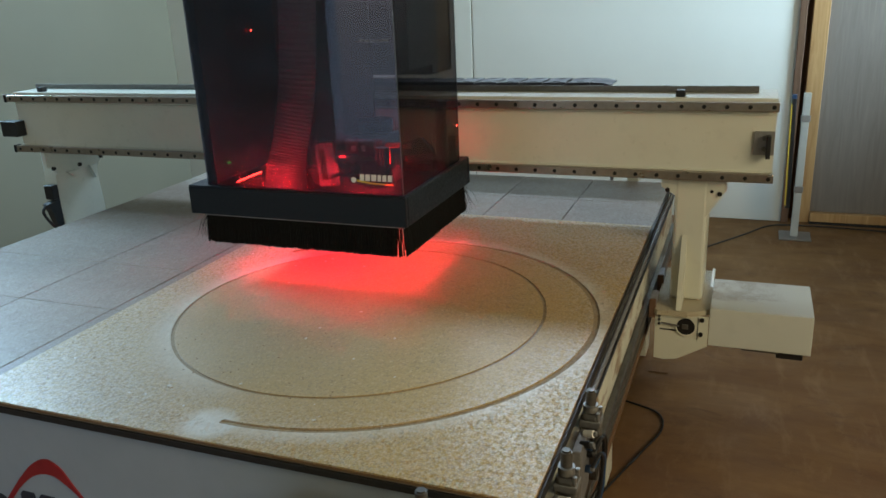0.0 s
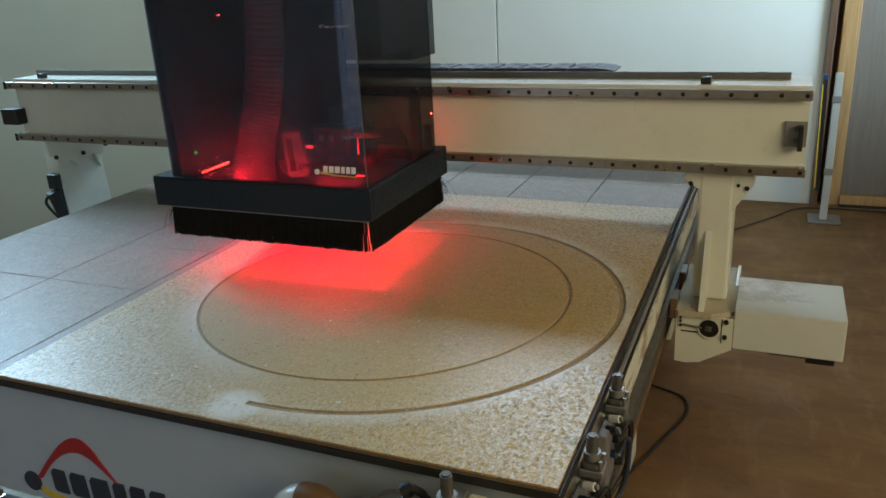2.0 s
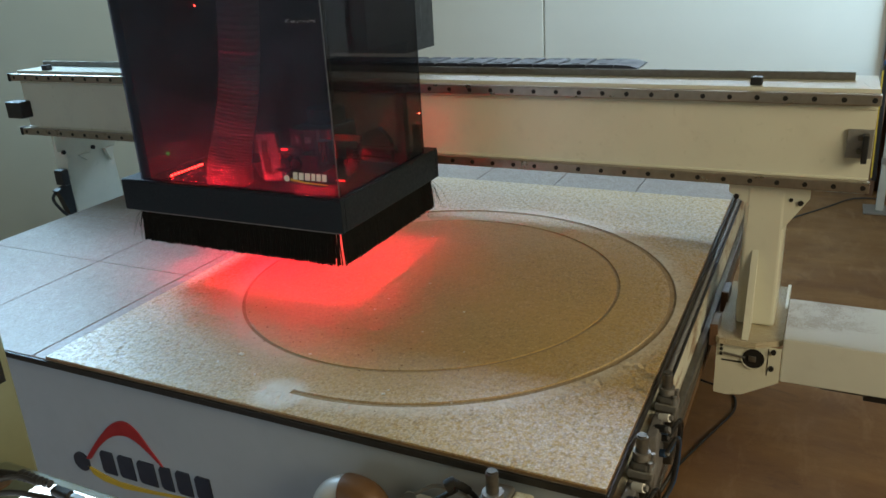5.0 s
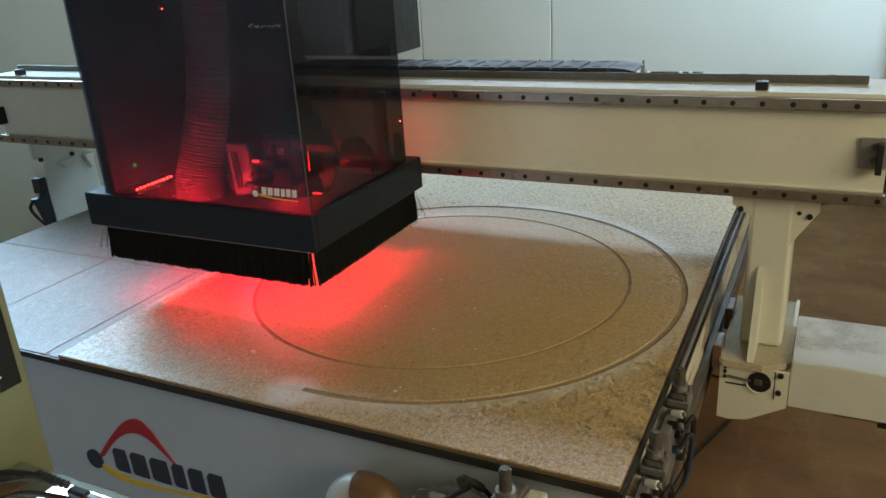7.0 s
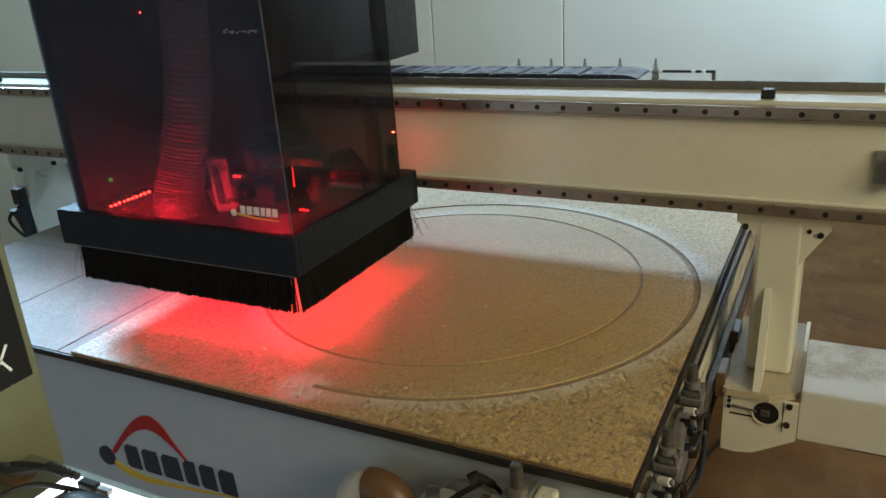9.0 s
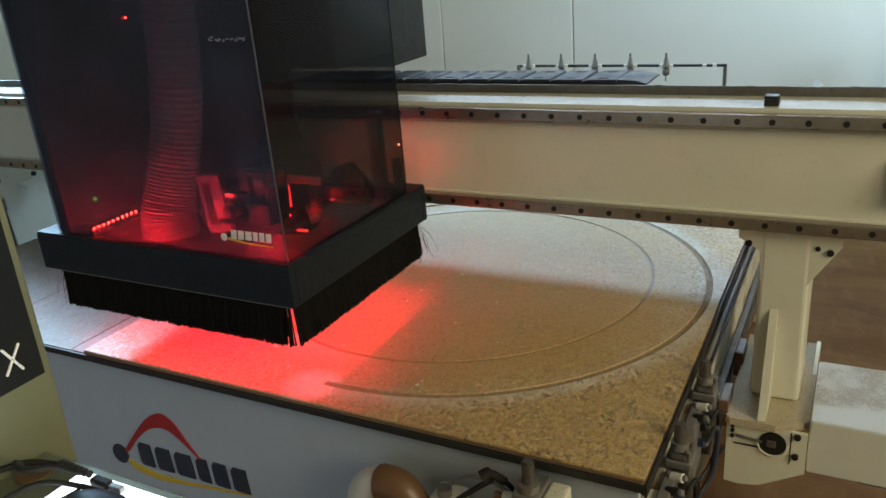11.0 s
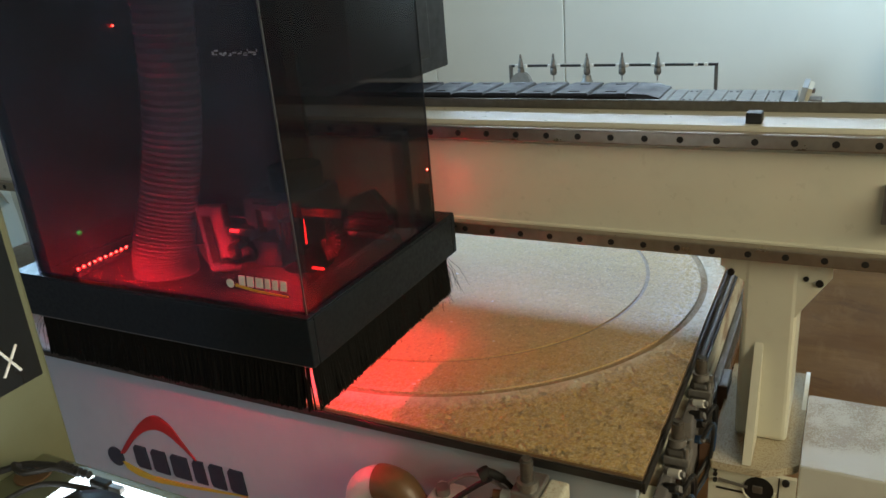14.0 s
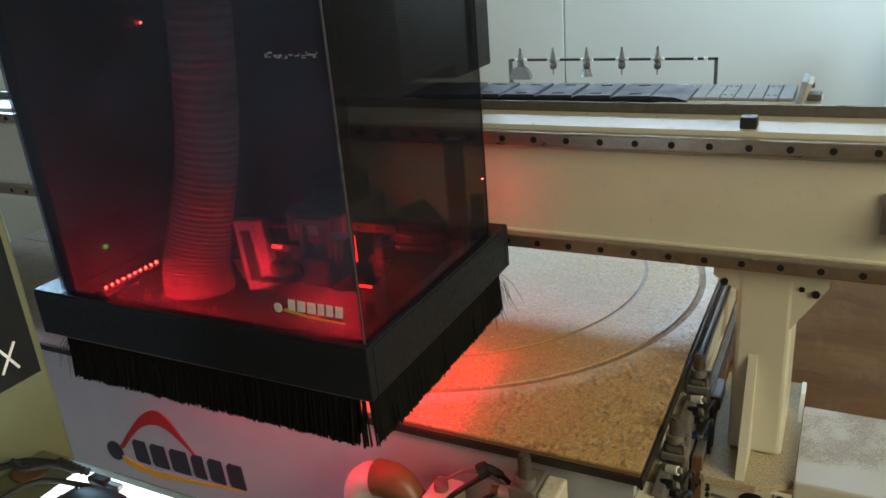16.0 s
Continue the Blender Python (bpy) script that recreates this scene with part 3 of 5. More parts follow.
    bmesh.ops.create_cone(b, segments=24, cap_ends=True, radius1=0.028, radius2=0.028, depth=y1 - y0, matrix=Matrix.Translation((-1.359, (y0 + y1) / 2, 0.486)) @ pose(0, 0, 0, 90))
    part("emblem_dot", b, M_LOGO_DARK, t, "dark blue dot mark")
    sw = [(-1.338, 0.478), (-1.30, 0.468), (-1.24, 0.456), (-1.127, 0.460), (-0.925, 0.481), (-0.925, 0.478), (-1.127, 0.451), (-1.22, 0.440), (-1.29, 0.444), (-1.325, 0.456)]
    part("emblem_swoosh", prism(sw, "y", y0, y1), M_LOGO_YELLOW, t, "yellow sweep mark")
    x = -1.289
    for k, w in enumerate((0.060, 0.066, 0.072, 0.052, 0.060, 0.062)):
        z = 0.474 + 0.0015 * k
        part("emblem_bar", prism([(x + 0.006, z + 0.008), (x + 0.012, z), (x + w - 0.008, z), (x + w - 0.012, z + 0.066), (x + 0.012, z + 0.066), (x + 0.004, z + 0.056)], "y", y0, y1), M_LOGO_DARK, t, "dark blue bar mark")
        x += w
    return t


table()


def workpiece():
    t = thing("chipboard_sheet", "raw tan chipboard sheet with two milled circular grooves", "board")
    # the sheet is cut open along the grooves so that they are real channels
    W, L, th, dep = 1.385, 1.72, 0.010, 0.004
    part("sheet_core", bx(-W, 0, 0, L, TOP + 0.0005, BOARD - dep, 0), M_BOARD_EDGE, t, "brown sheet edge")
    o, ro, i_, ri = Vector((-0.672, 0.720)), 0.643, Vector((-0.695, 0.731)), 0.522
    ho, hi, N = 0.0085, 0.0048, 220

    def on(c, r, a):
        return (c.x + r * math.cos(a), c.y + r * math.sin(a))

    def loop(c, r):
        return [on(c, r, 2 * math.pi * k / N) for k in range(N)]

    def square():
        out = []
        for k in range(N):
            a = 2 * math.pi * k / N
            d = Vector((math.cos(a), math.sin(a)))
            tx = ((0 if d.x > 0 else -W) - o.x) / d.x if abs(d.x) > 1e-9 else 1e9
            ty = ((L if d.y > 0 else 0) - o.y) / d.y if abs(d.y) > 1e-9 else 1e9
            s = min(tx, ty)
            out.append((o.x + s * d.x, o.y + s * d.y))
        for corner in ((0, 0), (0, L), (-W, 0), (-W, L)):
            q = min(range(N), key=lambda k: (out[k][0] - corner[0]) ** 2 + (out[k][1] - corner[1]) ** 2)
            out[q] = corner
        return out

    def slab(name, outer, inner):
        b = bmesh.new()
        z0, z1 = BOARD - dep, BOARD
        up_o, dn_o = [b.verts.new((*p, z1)) for p in outer], [b.verts.new((*p, z0)) for p in outer]
        if inner is None:
            b.faces.new(up_o)
            for k in range(N):
                b.faces.new((up_o[k], dn_o[k], dn_o[(k + 1) % N], up_o[(k + 1) % N]))
        else:
            up_i, dn_i = [b.verts.new((*p, z1)) for p in inner], [b.verts.new((*p, z0)) for p in inner]
            for k in range(N):
                q = (k + 1) % N
                b.faces.new((up_o[k], up_o[q], up_i[q], up_i[k]))
                b.faces.new((up_o[k], dn_o[k], dn_o[q], up_o[q]))
                b.faces.new((up_i[k], up_i[q], dn_i[q], dn_i[k]))
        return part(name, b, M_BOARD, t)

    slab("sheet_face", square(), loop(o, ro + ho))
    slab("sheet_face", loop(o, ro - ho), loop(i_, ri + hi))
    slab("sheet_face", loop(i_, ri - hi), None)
    # uncut bridge of the outer groove, from its start round the far side
    b, a0, a1, n = bmesh.new(), math.radians(140), math.radians(266.5), 90
    up = [[b.verts.new((*on(o, r, a0 + (a1 - a0) * k / n), BOARD)) for k in range(n + 1)] for r in (ro - ho, ro + ho)]
    for k in range(n):
        b.faces.new((up[0][k], up[0][k + 1], up[1][k + 1], up[1][k]))
    part("sheet_face", b, M_BOARD, t)
    for c, r, hw, g, m in ((o, ro, ho, BOARD - 0.0034, M_GROOVE), (i_, ri, hi, BOARD - 0.0026, M_GROOVE_FAINT)):
        b = bmesh.new()
        a, d = [b.verts.new((*p, g)) for p in loop(c, r - hw)], [b.verts.new((*p, g)) for p in loop(c, r + hw)]
        for k in range(N):
            b.faces.new((a[k], a[(k + 1) % N], d[(k + 1) % N], d[k]))
        part("groove", b, m, t, "milled groove floor")
    return t


workpiece()


def wood_chips():
    """Loose chips and crumbs left on the sheet."""
    rng = random.Random(11)
    for name, n, lab, m, size, spot in (("wood_chips", 26, "loose pale wood chips scattered on the sheet", M_WHITE, (0.0016, 0.004), None),
                                        ("sawdust_crumbs", 60, "small dark sawdust crumbs on the sheet", M_BOARD_EDGE, (0.0009, 0.0022), (-0.80, 0.36))):
        b = bmesh.new()
        for k in range(n):
            x, y = (rng.uniform(-1.35, -0.05), rng.uniform(0.03, 1.1)) if spot is None else (spot[0] + rng.gauss(0, 0.2), spot[1] + rng.gauss(0, 0.12))
            if k == 0 and spot is None:
                x, y, s = -0.925, 0.175, 0.006
            else:
                s = rng.uniform(*size)
            r = pose(x, y, BOARD, 0, 0, rng.uniform(0, 180))
            box(b, -s, s, -s * 0.6, s * 0.6, 0.0002, 0.0002 + s * 0.5, m=r)
        tagged(part(name, b, m), lab, "wood chips", kind="stuff")


wood_chips()


def clamp_pin(x, y, side):
    """A pneumatic stop: steel pin in a collar on an aluminium body with fittings and hoses."""
    t = thing("pneumatic_stop", "aluminium pneumatic stop with a steel pin and hoses beside the table", "pneumatic stop", "stops round the table")
    b = rod((x, y, (0.784 if side else 0.7745)), (x, y, 0.815), 0.0115, 20)
    rod((x, y, 0.815), (x, y, 0.819), 0.0085, 20, b)
    part("pin", b, M_STEEL, t, "bright steel pin", True)
    part("collar", rod((x, y, 0.768 if side else 0.758), (x, y, 0.7835 if side else 0.774), 0.0165 if side else 0.019, 24), M_ALU, t, "", True)
    if side:
        part("body", bx(x - 0.020, x + 0.022, y - 0.020, y + 0.020, 0.60, 0.7675, 0.010), M_STEEL, t, "dull aluminium body")
        for s in (-1, 1):
            part("tie_rod", rod((x + 0.019, y + s * 0.015, 0.605), (x + 0.019, y + s * 0.015, 0.772), 0.0045, 10), M_ALU, t, "", True)
        part("cap_plate", bx(x - 0.022, x + 0.025, y - 0.022, y + 0.022, 0.735, 0.752, 0.003), M_ALU, t)
        part("mount", bx(x - 0.018, x + 0.004, y - 0.12, y - 0.026, 0.60, 0.735, 0.003), M_DARKSTEEL, t)
        for yy, zz, m in ((y - 0.045, 0.735, M_WHITE), (y - 0.062, 0.715, M_BLUE), (y - 0.050, 0.690, M_BLACK), (y - 0.080, 0.730, M_BLACK), (y - 0.070, 0.665, M_BLUE)):
            part("fitting", rod((x - 0.004, yy, zz), (x + 0.017, yy - 0.006, zz + 0.006), 0.0085, 12), m, t, "", True)
            part("fitting_nut", rod((x + 0.0172, yy - 0.006, zz + 0.006), (x + 0.023, yy - 0.007, zz + 0.008), 0.006, 6), M_ALU, t)
        for yy, z0, m in ((y - 0.045, 0.70, M_BLACK), (y - 0.06, 0.665, M_BLUE), (y - 0.07, 0.71, M_BLACK), (y - 0.085, 0.68, M_BLACK)):
            pts = [(x + 0.02, yy, z0), (x + 0.034, yy + 0.02, z0 + 0.025), (x + 0.034, yy + 0.05, z0 - 0.02), (x + 0.028, yy + 0.04, z0 - 0.10), (x + 0.005, yy, z0 - 0.15)]
            part("hose", sweep(bmesh.new(), curve_points(pts), 0.0042, 8), m, t, "", True)
    else:
        part("body", bx(x - 0.026, x + 0.024, y - 0.02, y + 0.049, 0.69, 0.7575, 0.004), M_ALU, t)
        b = bx(x + 0.0245, x + 0.062, y - 0.012, y + 0.049, 0.68, 0.750, 0.006)
        part("bracket", b, M_CREAM_DUSTY, t, "cream bracket")
        part("bracket_bolt", rod((x + 0.043, y - 0.0125, 0.727), (x + 0.043, y - 0.0165, 0.727), 0.010, 16), M_HOLE, t)
        part("fitting", rod((x - 0.027, y, 0.728), (x - 0.05, y, 0.728), 0.011, 14), M_WHITE, t, "white hose fitting", True)
        part("fitting", rod((x - 0.0505, y, 0.728), (x - 0.066, y - 0.002, 0.728), 0.008, 14), M_BROWN, t, "", True)
        part("elbow", sweep(bmesh.new(), curve_points([(x - 0.04, y + 0.03, 0.72), (x - 0.055, y + 0.02, 0.745), (x - 0.078, y + 0.01, 0.762), (x - 0.092, y + 0.0, 0.757)]), [0.005] * 8 + [0.008] * 9 + [0.0125] * 8, 12), M_RUBBER, t, "black rubber elbow", True)
        part("hose", sweep(bmesh.new(), curve_points([(x - 0.075, y + 0.01, 0.75), (x - 0.11, y, 0.725), (x - 0.15, y - 0.02, 0.69), (x - 0.17, y - 0.02, 0.62)]), 0.0055, 8), M_BLACK, t, "", True)
        part("hose", sweep(bmesh.new(), curve_points([(x - 0.06, y, 0.72), (x - 0.09, y - 0.01, 0.69), (x - 0.10, y - 0.02, 0.62)]), 0.005, 8), M_BLACK, t, "", True)
    return t


clamp_pin(0.030, 0.385, True)
clamp_pin(0.030, 0.141, True)
clamp_pin(-0.187, -0.058, False)


def drain_elbow():
    t = thing("pipe_elbow", "white and brown plastic pipe elbow fixed to the table front", "pipe")
    arc = lambda a: (-0.482 + 0.062 * math.cos(radians(a)), -0.06, 0.634 + 0.055 * math.sin(radians(a)))
    w = [(-0.544, -0.062, 0.53), (-0.544, -0.062, 0.624)] + [arc(a) for a in range(175, 99, -12)]
    part("white_elbow", sweep(bmesh.new(), w, 0.033, 20), M_WHITE, t, "white plastic elbow", True)
    q = [arc(a) for a in range(104, 40, -10)] + [(-0.422, -0.06, 0.651), (-0.400, -0.055, 0.630)]
    part("brown_elbow", sweep(bmesh.new(), q, [0.036] * 5 + [0.035, 0.033, 0.031, 0.03][:len(q) - 5], 20), M_BROWN, t, "brown plastic elbow", True)
    part("valve_block", bx(-0.395, -0.335, -0.075, -0.001, 0.60, 0.680, 0.006), M_WHITE, t, "off-white valve block")
    part("valve_cap", rod((-0.368, -0.04, 0.681), (-0.368, -0.04, 0.697), 0.014, 18), M_ALU, t, "", True)
    part("ball_lever", bx(-0.45, -0.40, -0.095, -0.0865, 0.62, 0.66, 0.003), M_ALU, t)
    part("air_hose", sweep(bmesh.new(), curve_points([(-0.36, -0.03, 0.70), (-0.32, -0.02, 0.722), (-0.27, -0.025, 0.725), (-0.235, -0.03, 0.712)]), 0.004, 8), M_ALU, t, "thin grey hose", True)


drain_elbow()


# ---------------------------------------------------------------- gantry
# Gantry, chains and head: smaller drafts enlarged about the camera so its view fits.
CAM_SCALE = Matrix.Translation((-0.0324, 0.1344, -0.1996)) @ Matrix.Scale(1.12, 4)


def enlarge_from_camera(t):
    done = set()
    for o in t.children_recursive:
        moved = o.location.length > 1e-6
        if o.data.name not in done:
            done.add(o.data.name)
            o.data.transform(Matrix.Scale(1.12, 4) if moved else CAM_SCALE)
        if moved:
            o.location = CAM_SCALE @ o.location
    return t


def gantry():
    t = thing("gantry", "cream enamelled gantry beam with steel linear rails on two legs", "machine gantry")
    x0, x1, y0, y1 = -2.405, 0.372, 1.187, 1.49
    # The low rear step is unseen, added to stretch the beam's shadow backwards.
    prof = [(y0, 1.131), (y0, 1.294), (y0 - 0.004, 1.296), (y0 - 0.004, 1.333), (1.37, 1.333), (1.37, 1.30), (y1, 1.30), (y1, 1.20), (y1 + 0.14, 1.20), (y1 + 0.14, 1.10), (y0 - 0.004, 1.10), (y0 - 0.004, 1.129)]
    part("beam", prism(prof, "x", x0, x1), M_CREAM, t, "cream enamelled steel beam")
    for z in (1.1015, 1.2995):
        b = bx(-2.418, 0.376, 1.160, y0 - 0.0045, z, z + 0.025, 0.0025)
        r = part("linear_rail", b, M_RAIL, t, "ground steel linear rail")
        cup = bmesh.new()
        bmesh.ops.create_cone(cup, segments=12, cap_ends=True, radius1=0.0058, radius2=0.0058, depth=0.002, matrix=pose(0, 0, 0, 90))
        me = None
        for k in range(47):
            if me is None:
                o = part("rail_bolt", cup, M_HOLE, r)
                me = o.data
            else:
                o = new("rail_bolt", me)
                o.parent = r
            o.location = (0.3625 - 0.0600 * k, 1.1595, z + 0.0125)
        part("rail_stop", bx(-2.43, -2.419, 1.158, y0, z - 0.002, z + 0.027, 0.002), M_HOLE, t)
    part("tray_bar", bx(-2.40, 0.322, 1.293, 1.298, 1.3335, 1.352, 0.001), M_STEEL, t, "grey steel tray edge")
    part("cable_tray", bx(-2.40, 0.322, 1.2985, 1.369, 1.3335, 1.337, 0.001), M_STEEL, t, "grey steel cable tray")
    for k in range(14):
        part("tray_slot", bx(-2.1 + 0.18 * k, -2.085 + 0.18 * k, 1.2935, 1.2975, 1.3521, 1.3526), M_HOLE, t)
    for x in (0.102, -2.29):
        part("stop_block", bx(x, x + 0.026, 1.196, 1.222, 1.3335, 1.352, 0.002), M_BLACK, t, "black stop block")
    part("sensor_plate", bx(0.318, 0.371, 1.1790, 1.1865, 1.178, 1.243, 0.001), M_ALU, t, "aluminium sensor plate")
    part("sensor", bx(0.350, 0.362, 1.150, 1.1785, 1.172, 1.236, 0.002), M_BLACK, t, "black sensor")
    part("sensor_bolt", rod((0.345, 1.1785, 1.225), (0.345, 1.172, 1.225), 0.006), M_STEEL, t)
    part("sensor_bolt", rod((0.345, 1.1785, 1.195), (0.345, 1.172, 1.195), 0.006), M_STEEL, t)
    part("sensor", bx(-2.455, -2.375, 1.14, 1.1865, 1.165, 1.225, 0.003), M_BLACK, t, "black sensor box")
    part("weld_seam", bx(x0, x1, 1.1825, 1.1868, 1.2870, 1.2905, 0.001), M_CREAM, t)
    # right leg
    flange = [(0.073, 1.0985), (0.257, 1.0985), (0.257, 1.068), (0.216, 1.005), (0.204, 0.985), (0.116, 0.985), (0.116, 1.045), (0.085, 1.064), (0.073, 1.072)]
    part("leg_flange", prism(flange, "y", 1.200, 1.214), M_CREAM, t, "cream leg flange")
    part("leg_column", bx(0.113, 0.207, 1.1985, 1.375, 0.720, 1.0975, 0.010, 3), M_CREAM, t, "cream leg column")
    part("leg_cap", bx(0.073, 0.257, 1.2145, 1.40, 1.082, 1.0995, 0.002), M_CREAM, t)
    part("gusset", prism([(1.105, 0.7205), (1.125, 0.7205), (1.214, 0.7205), (1.214, 0.930), (1.200, 0.930)], "x", 0.140, 0.155), M_CREAM, t, "cream triangular gusset")
    part("foot_plate", prism([(0.078, 1.112), (0.088, 1.100), (0.175, 1.100), (0.225, 1.130), (0.234, 1.140), (0.234, 1.480), (0.078, 1.480)], "z", 0.703, 0.719), M_SAWDUST, t, "cream foot plate littered with sawdust")
    side = [(0.082, 0.702), (0.082, 0.557), (0.112, 0.554), (0.150, 0.561), (0.234, 0.611), (0.234, 0.702)]
    part("foot_front", prism(side, "y", 1.1125, 1.122), M_CREAM, t, "cream foot front plate")
    part("foot_side", bx(0.082, 0.092, 1.1225, 1.47, 0.552, 0.702, 0.002), M_CREAM, t)
    part("foot_fin", prism([(1.33, 0.7195), (1.46, 0.7195), (1.46, 0.735), (1.41, 0.735)], "x", 0.226, 0.234), M_CREAM, t)
    part("hand_hole", rod((0.171, 1.1122, 0.669), (0.171, 1.1105, 0.669), 0.026, 28), M_HOLE, t, "dark round hole")
    for x, z in ((0.094, 0.697), (0.094, 0.685), (0.094, 0.672), (0.216, 0.695), (0.214, 0.649)):
        part("foot_bolt", rod((x, 1.1122, z), (x, 1.106, z), 0.0065 if x > 0.1 else 0.004, 12), M_HOLE, t)
    part("hole_shaft", bx(0.160, 0.178, 1.1070, 1.1104, 0.661, 0.677, 0.002), M_STEEL, t, "steel shaft end in the hole")
    ring = [(0.171 + 0.028 * math.cos(radians(q)), 1.109, 0.669 + 0.028 * math.sin(radians(q))) for q in range(180, 361, 12)]
    part("hole_lip", sweep(bmesh.new(), ring, 0.0018, 8), M_CREAM, t, "", True)
    part("foot_seam", bx(0.2035, 0.2055, 1.1115, 1.1124, 0.628, 0.702), M_HOLE, t, "dark seam")
    part("foot_slit", bx(0.096, 0.153, 1.1112, 1.1124, 0.652, 0.656), M_HOLE, t, "dark slit")
    part("foot_tab", rod((0.100, 1.1085, 0.675), (0.152, 1.1085, 0.670), 0.003, 8), M_STEEL, t)
    for x, z in ((0.092, 1.062), (0.238, 1.056)):
        part("flange_bolt", rod((x, 1.195, z), (x, 1.1995, z), 0.0065, 12), M_HOLE, t)
    part("flange_hole", rod((0.216, 1.1995, 1.062), (0.216, 1.198, 1.062), 0.005, 12), M_HOLE, t)
    b = bx(0.2355, 0.515, 1.120, 1.372, 0.612, 0.731, 0.003)
    part("motor_box", b, M_COVER, t, "white sheet metal motor cover")
    part("sawdust_film", bx(0.237, 0.5135, 1.1215, 1.3705, 0.7312, 0.7318), M_COVER_DUST, t, "cover top, toned down, with sawdust lying on it")
    part("motor_foot", bx(0.425, 0.497, 1.135, 1.20, 0.588, 0.6115, 0.003), M_BLACK, t)
    part("cover_strip", bx(0.33, 0.43, 1.13, 1.15, 0.603, 0.6115, 0.002), M_STEEL, t)
    for y in (1.118, 1.330):
        part("bearing_block", bx(0.063, 0.0815, y, y + 0.075, 0.690, 0.745, 0.003), M_DARKSTEEL, t, "dark linear bearing block")
        part("block_seal", bx(0.0625, 0.0820, y - 0.007, y - 0.0005, 0.688, 0.747, 0.002), M_DARKWOOD, t, "brown end seal")
    # left leg, outside the table
    part("leg_flange", prism([(1.235, 1.0985), (1.545, 1.0985), (1.545, 1.020), (1.515, 0.985), (1.285, 0.985), (1.270, 1.010), (1.235, 1.020)], "x", -2.372, -2.360), M_CREAM, t, "cream leg flange")
    part("leg_column", prism([(1.285, 1.098), (1.275, 0.80), (1.275, 0.55), (1.515, 0.55), (1.515, 0.80), (1.505, 1.098)], "x", -2.440, -2.373, bevel=0.008), M_CREAM, t, "cream leg column")
    part("gusset", prism([(-2.372, 0.90), (-2.372, 0.72), (-2.352, 0.72)], "y", 1.272, 1.284), M_CREAM, t, "cream triangular gusset")
    part("leg_rib", prism([(1.330, 0.984), (1.390, 0.984), (1.365, 0.955)], "x", -2.3715, -2.355), M_CREAM, t)
    part("leg_rib", prism([(1.455, 0.984), (1.500, 0.984), (1.480, 0.925)], "x", -2.3715, -2.355), M_CREAM, t)
    part("foot_plate", bx(-2.55, -2.36, 1.16, 1.58, 0.53, 0.549, 0.004), M_CREAM, t)
    part("limit_switch", bx(-2.405, -2.360, 1.236, 1.268, 0.885, 0.945, 0.004), M_BLACK, t, "black limit switch")
    part("limit_switch", prism([(1.205, 0.872), (1.27, 0.884), (1.27, 0.76), (1.245, 0.755), (1.222, 0.84)], "x", -2.395, -2.365), M_BLACK, t, "black switch lever")
    part("switch_cable", sweep(bmesh.new(), curve_points([(-2.38, 1.21, 0.87), (-2.38, 1.19, 0.84), (-2.375, 1.22, 0.78), (-2.37, 1.25, 0.75)]), 0.006, 8), M_RUBBER, t, "", True)
    for y, z in ((1.262, 1.012), (1.400, 1.000), (1.525, 1.010)):
        part("flange_bolt", rod((-2.3598, y, z), (-2.352, y, z), 0.0085, 12), M_HOLE, t)
    return t


GANTRY = enlarge_from_camera(gantry())


def chain():
    """Upper run of the drag chain, carried along the beam."""
    top = thing("drag_chain", "upper run of dark grey drag chain with slotted cover plates", "drag chain")
    part("link_core", bx(-1.60, -0.16, 1.3315, 1.4485, 1.3345, 1.3505, 0.001, 1), M_BLACK, top)
    for k in range(19):
        x = -0.165 - 0.0755 * k
        q = [(x - 0.0735, 1.3506), (x - 0.004, 1.3506), (x, 1.3535), (x - 0.003, 1.3572), (x - 0.062, 1.3564), (x - 0.0735, 1.3535)]
        part("chain_link", prism(q, "y", 1.33, 1.45), M_CHAIN, top)
        for y in (1.345, 1.425):
            part("link_slot", bx(x - 0.044, x - 0.022, y, y + 0.006, 1.3567, 1.3581), M_HOLE, top)
    part("chain_end", prism([(-0.164, 1.3572), (-0.164, 1.3462), (-0.100, 1.3462), (-0.102, 1.3490), (-0.125, 1.3550)], "y", 1.33, 1.45), M_CHAIN, top)
    return top


CHAIN_TOP = enlarge_from_camera(chain())


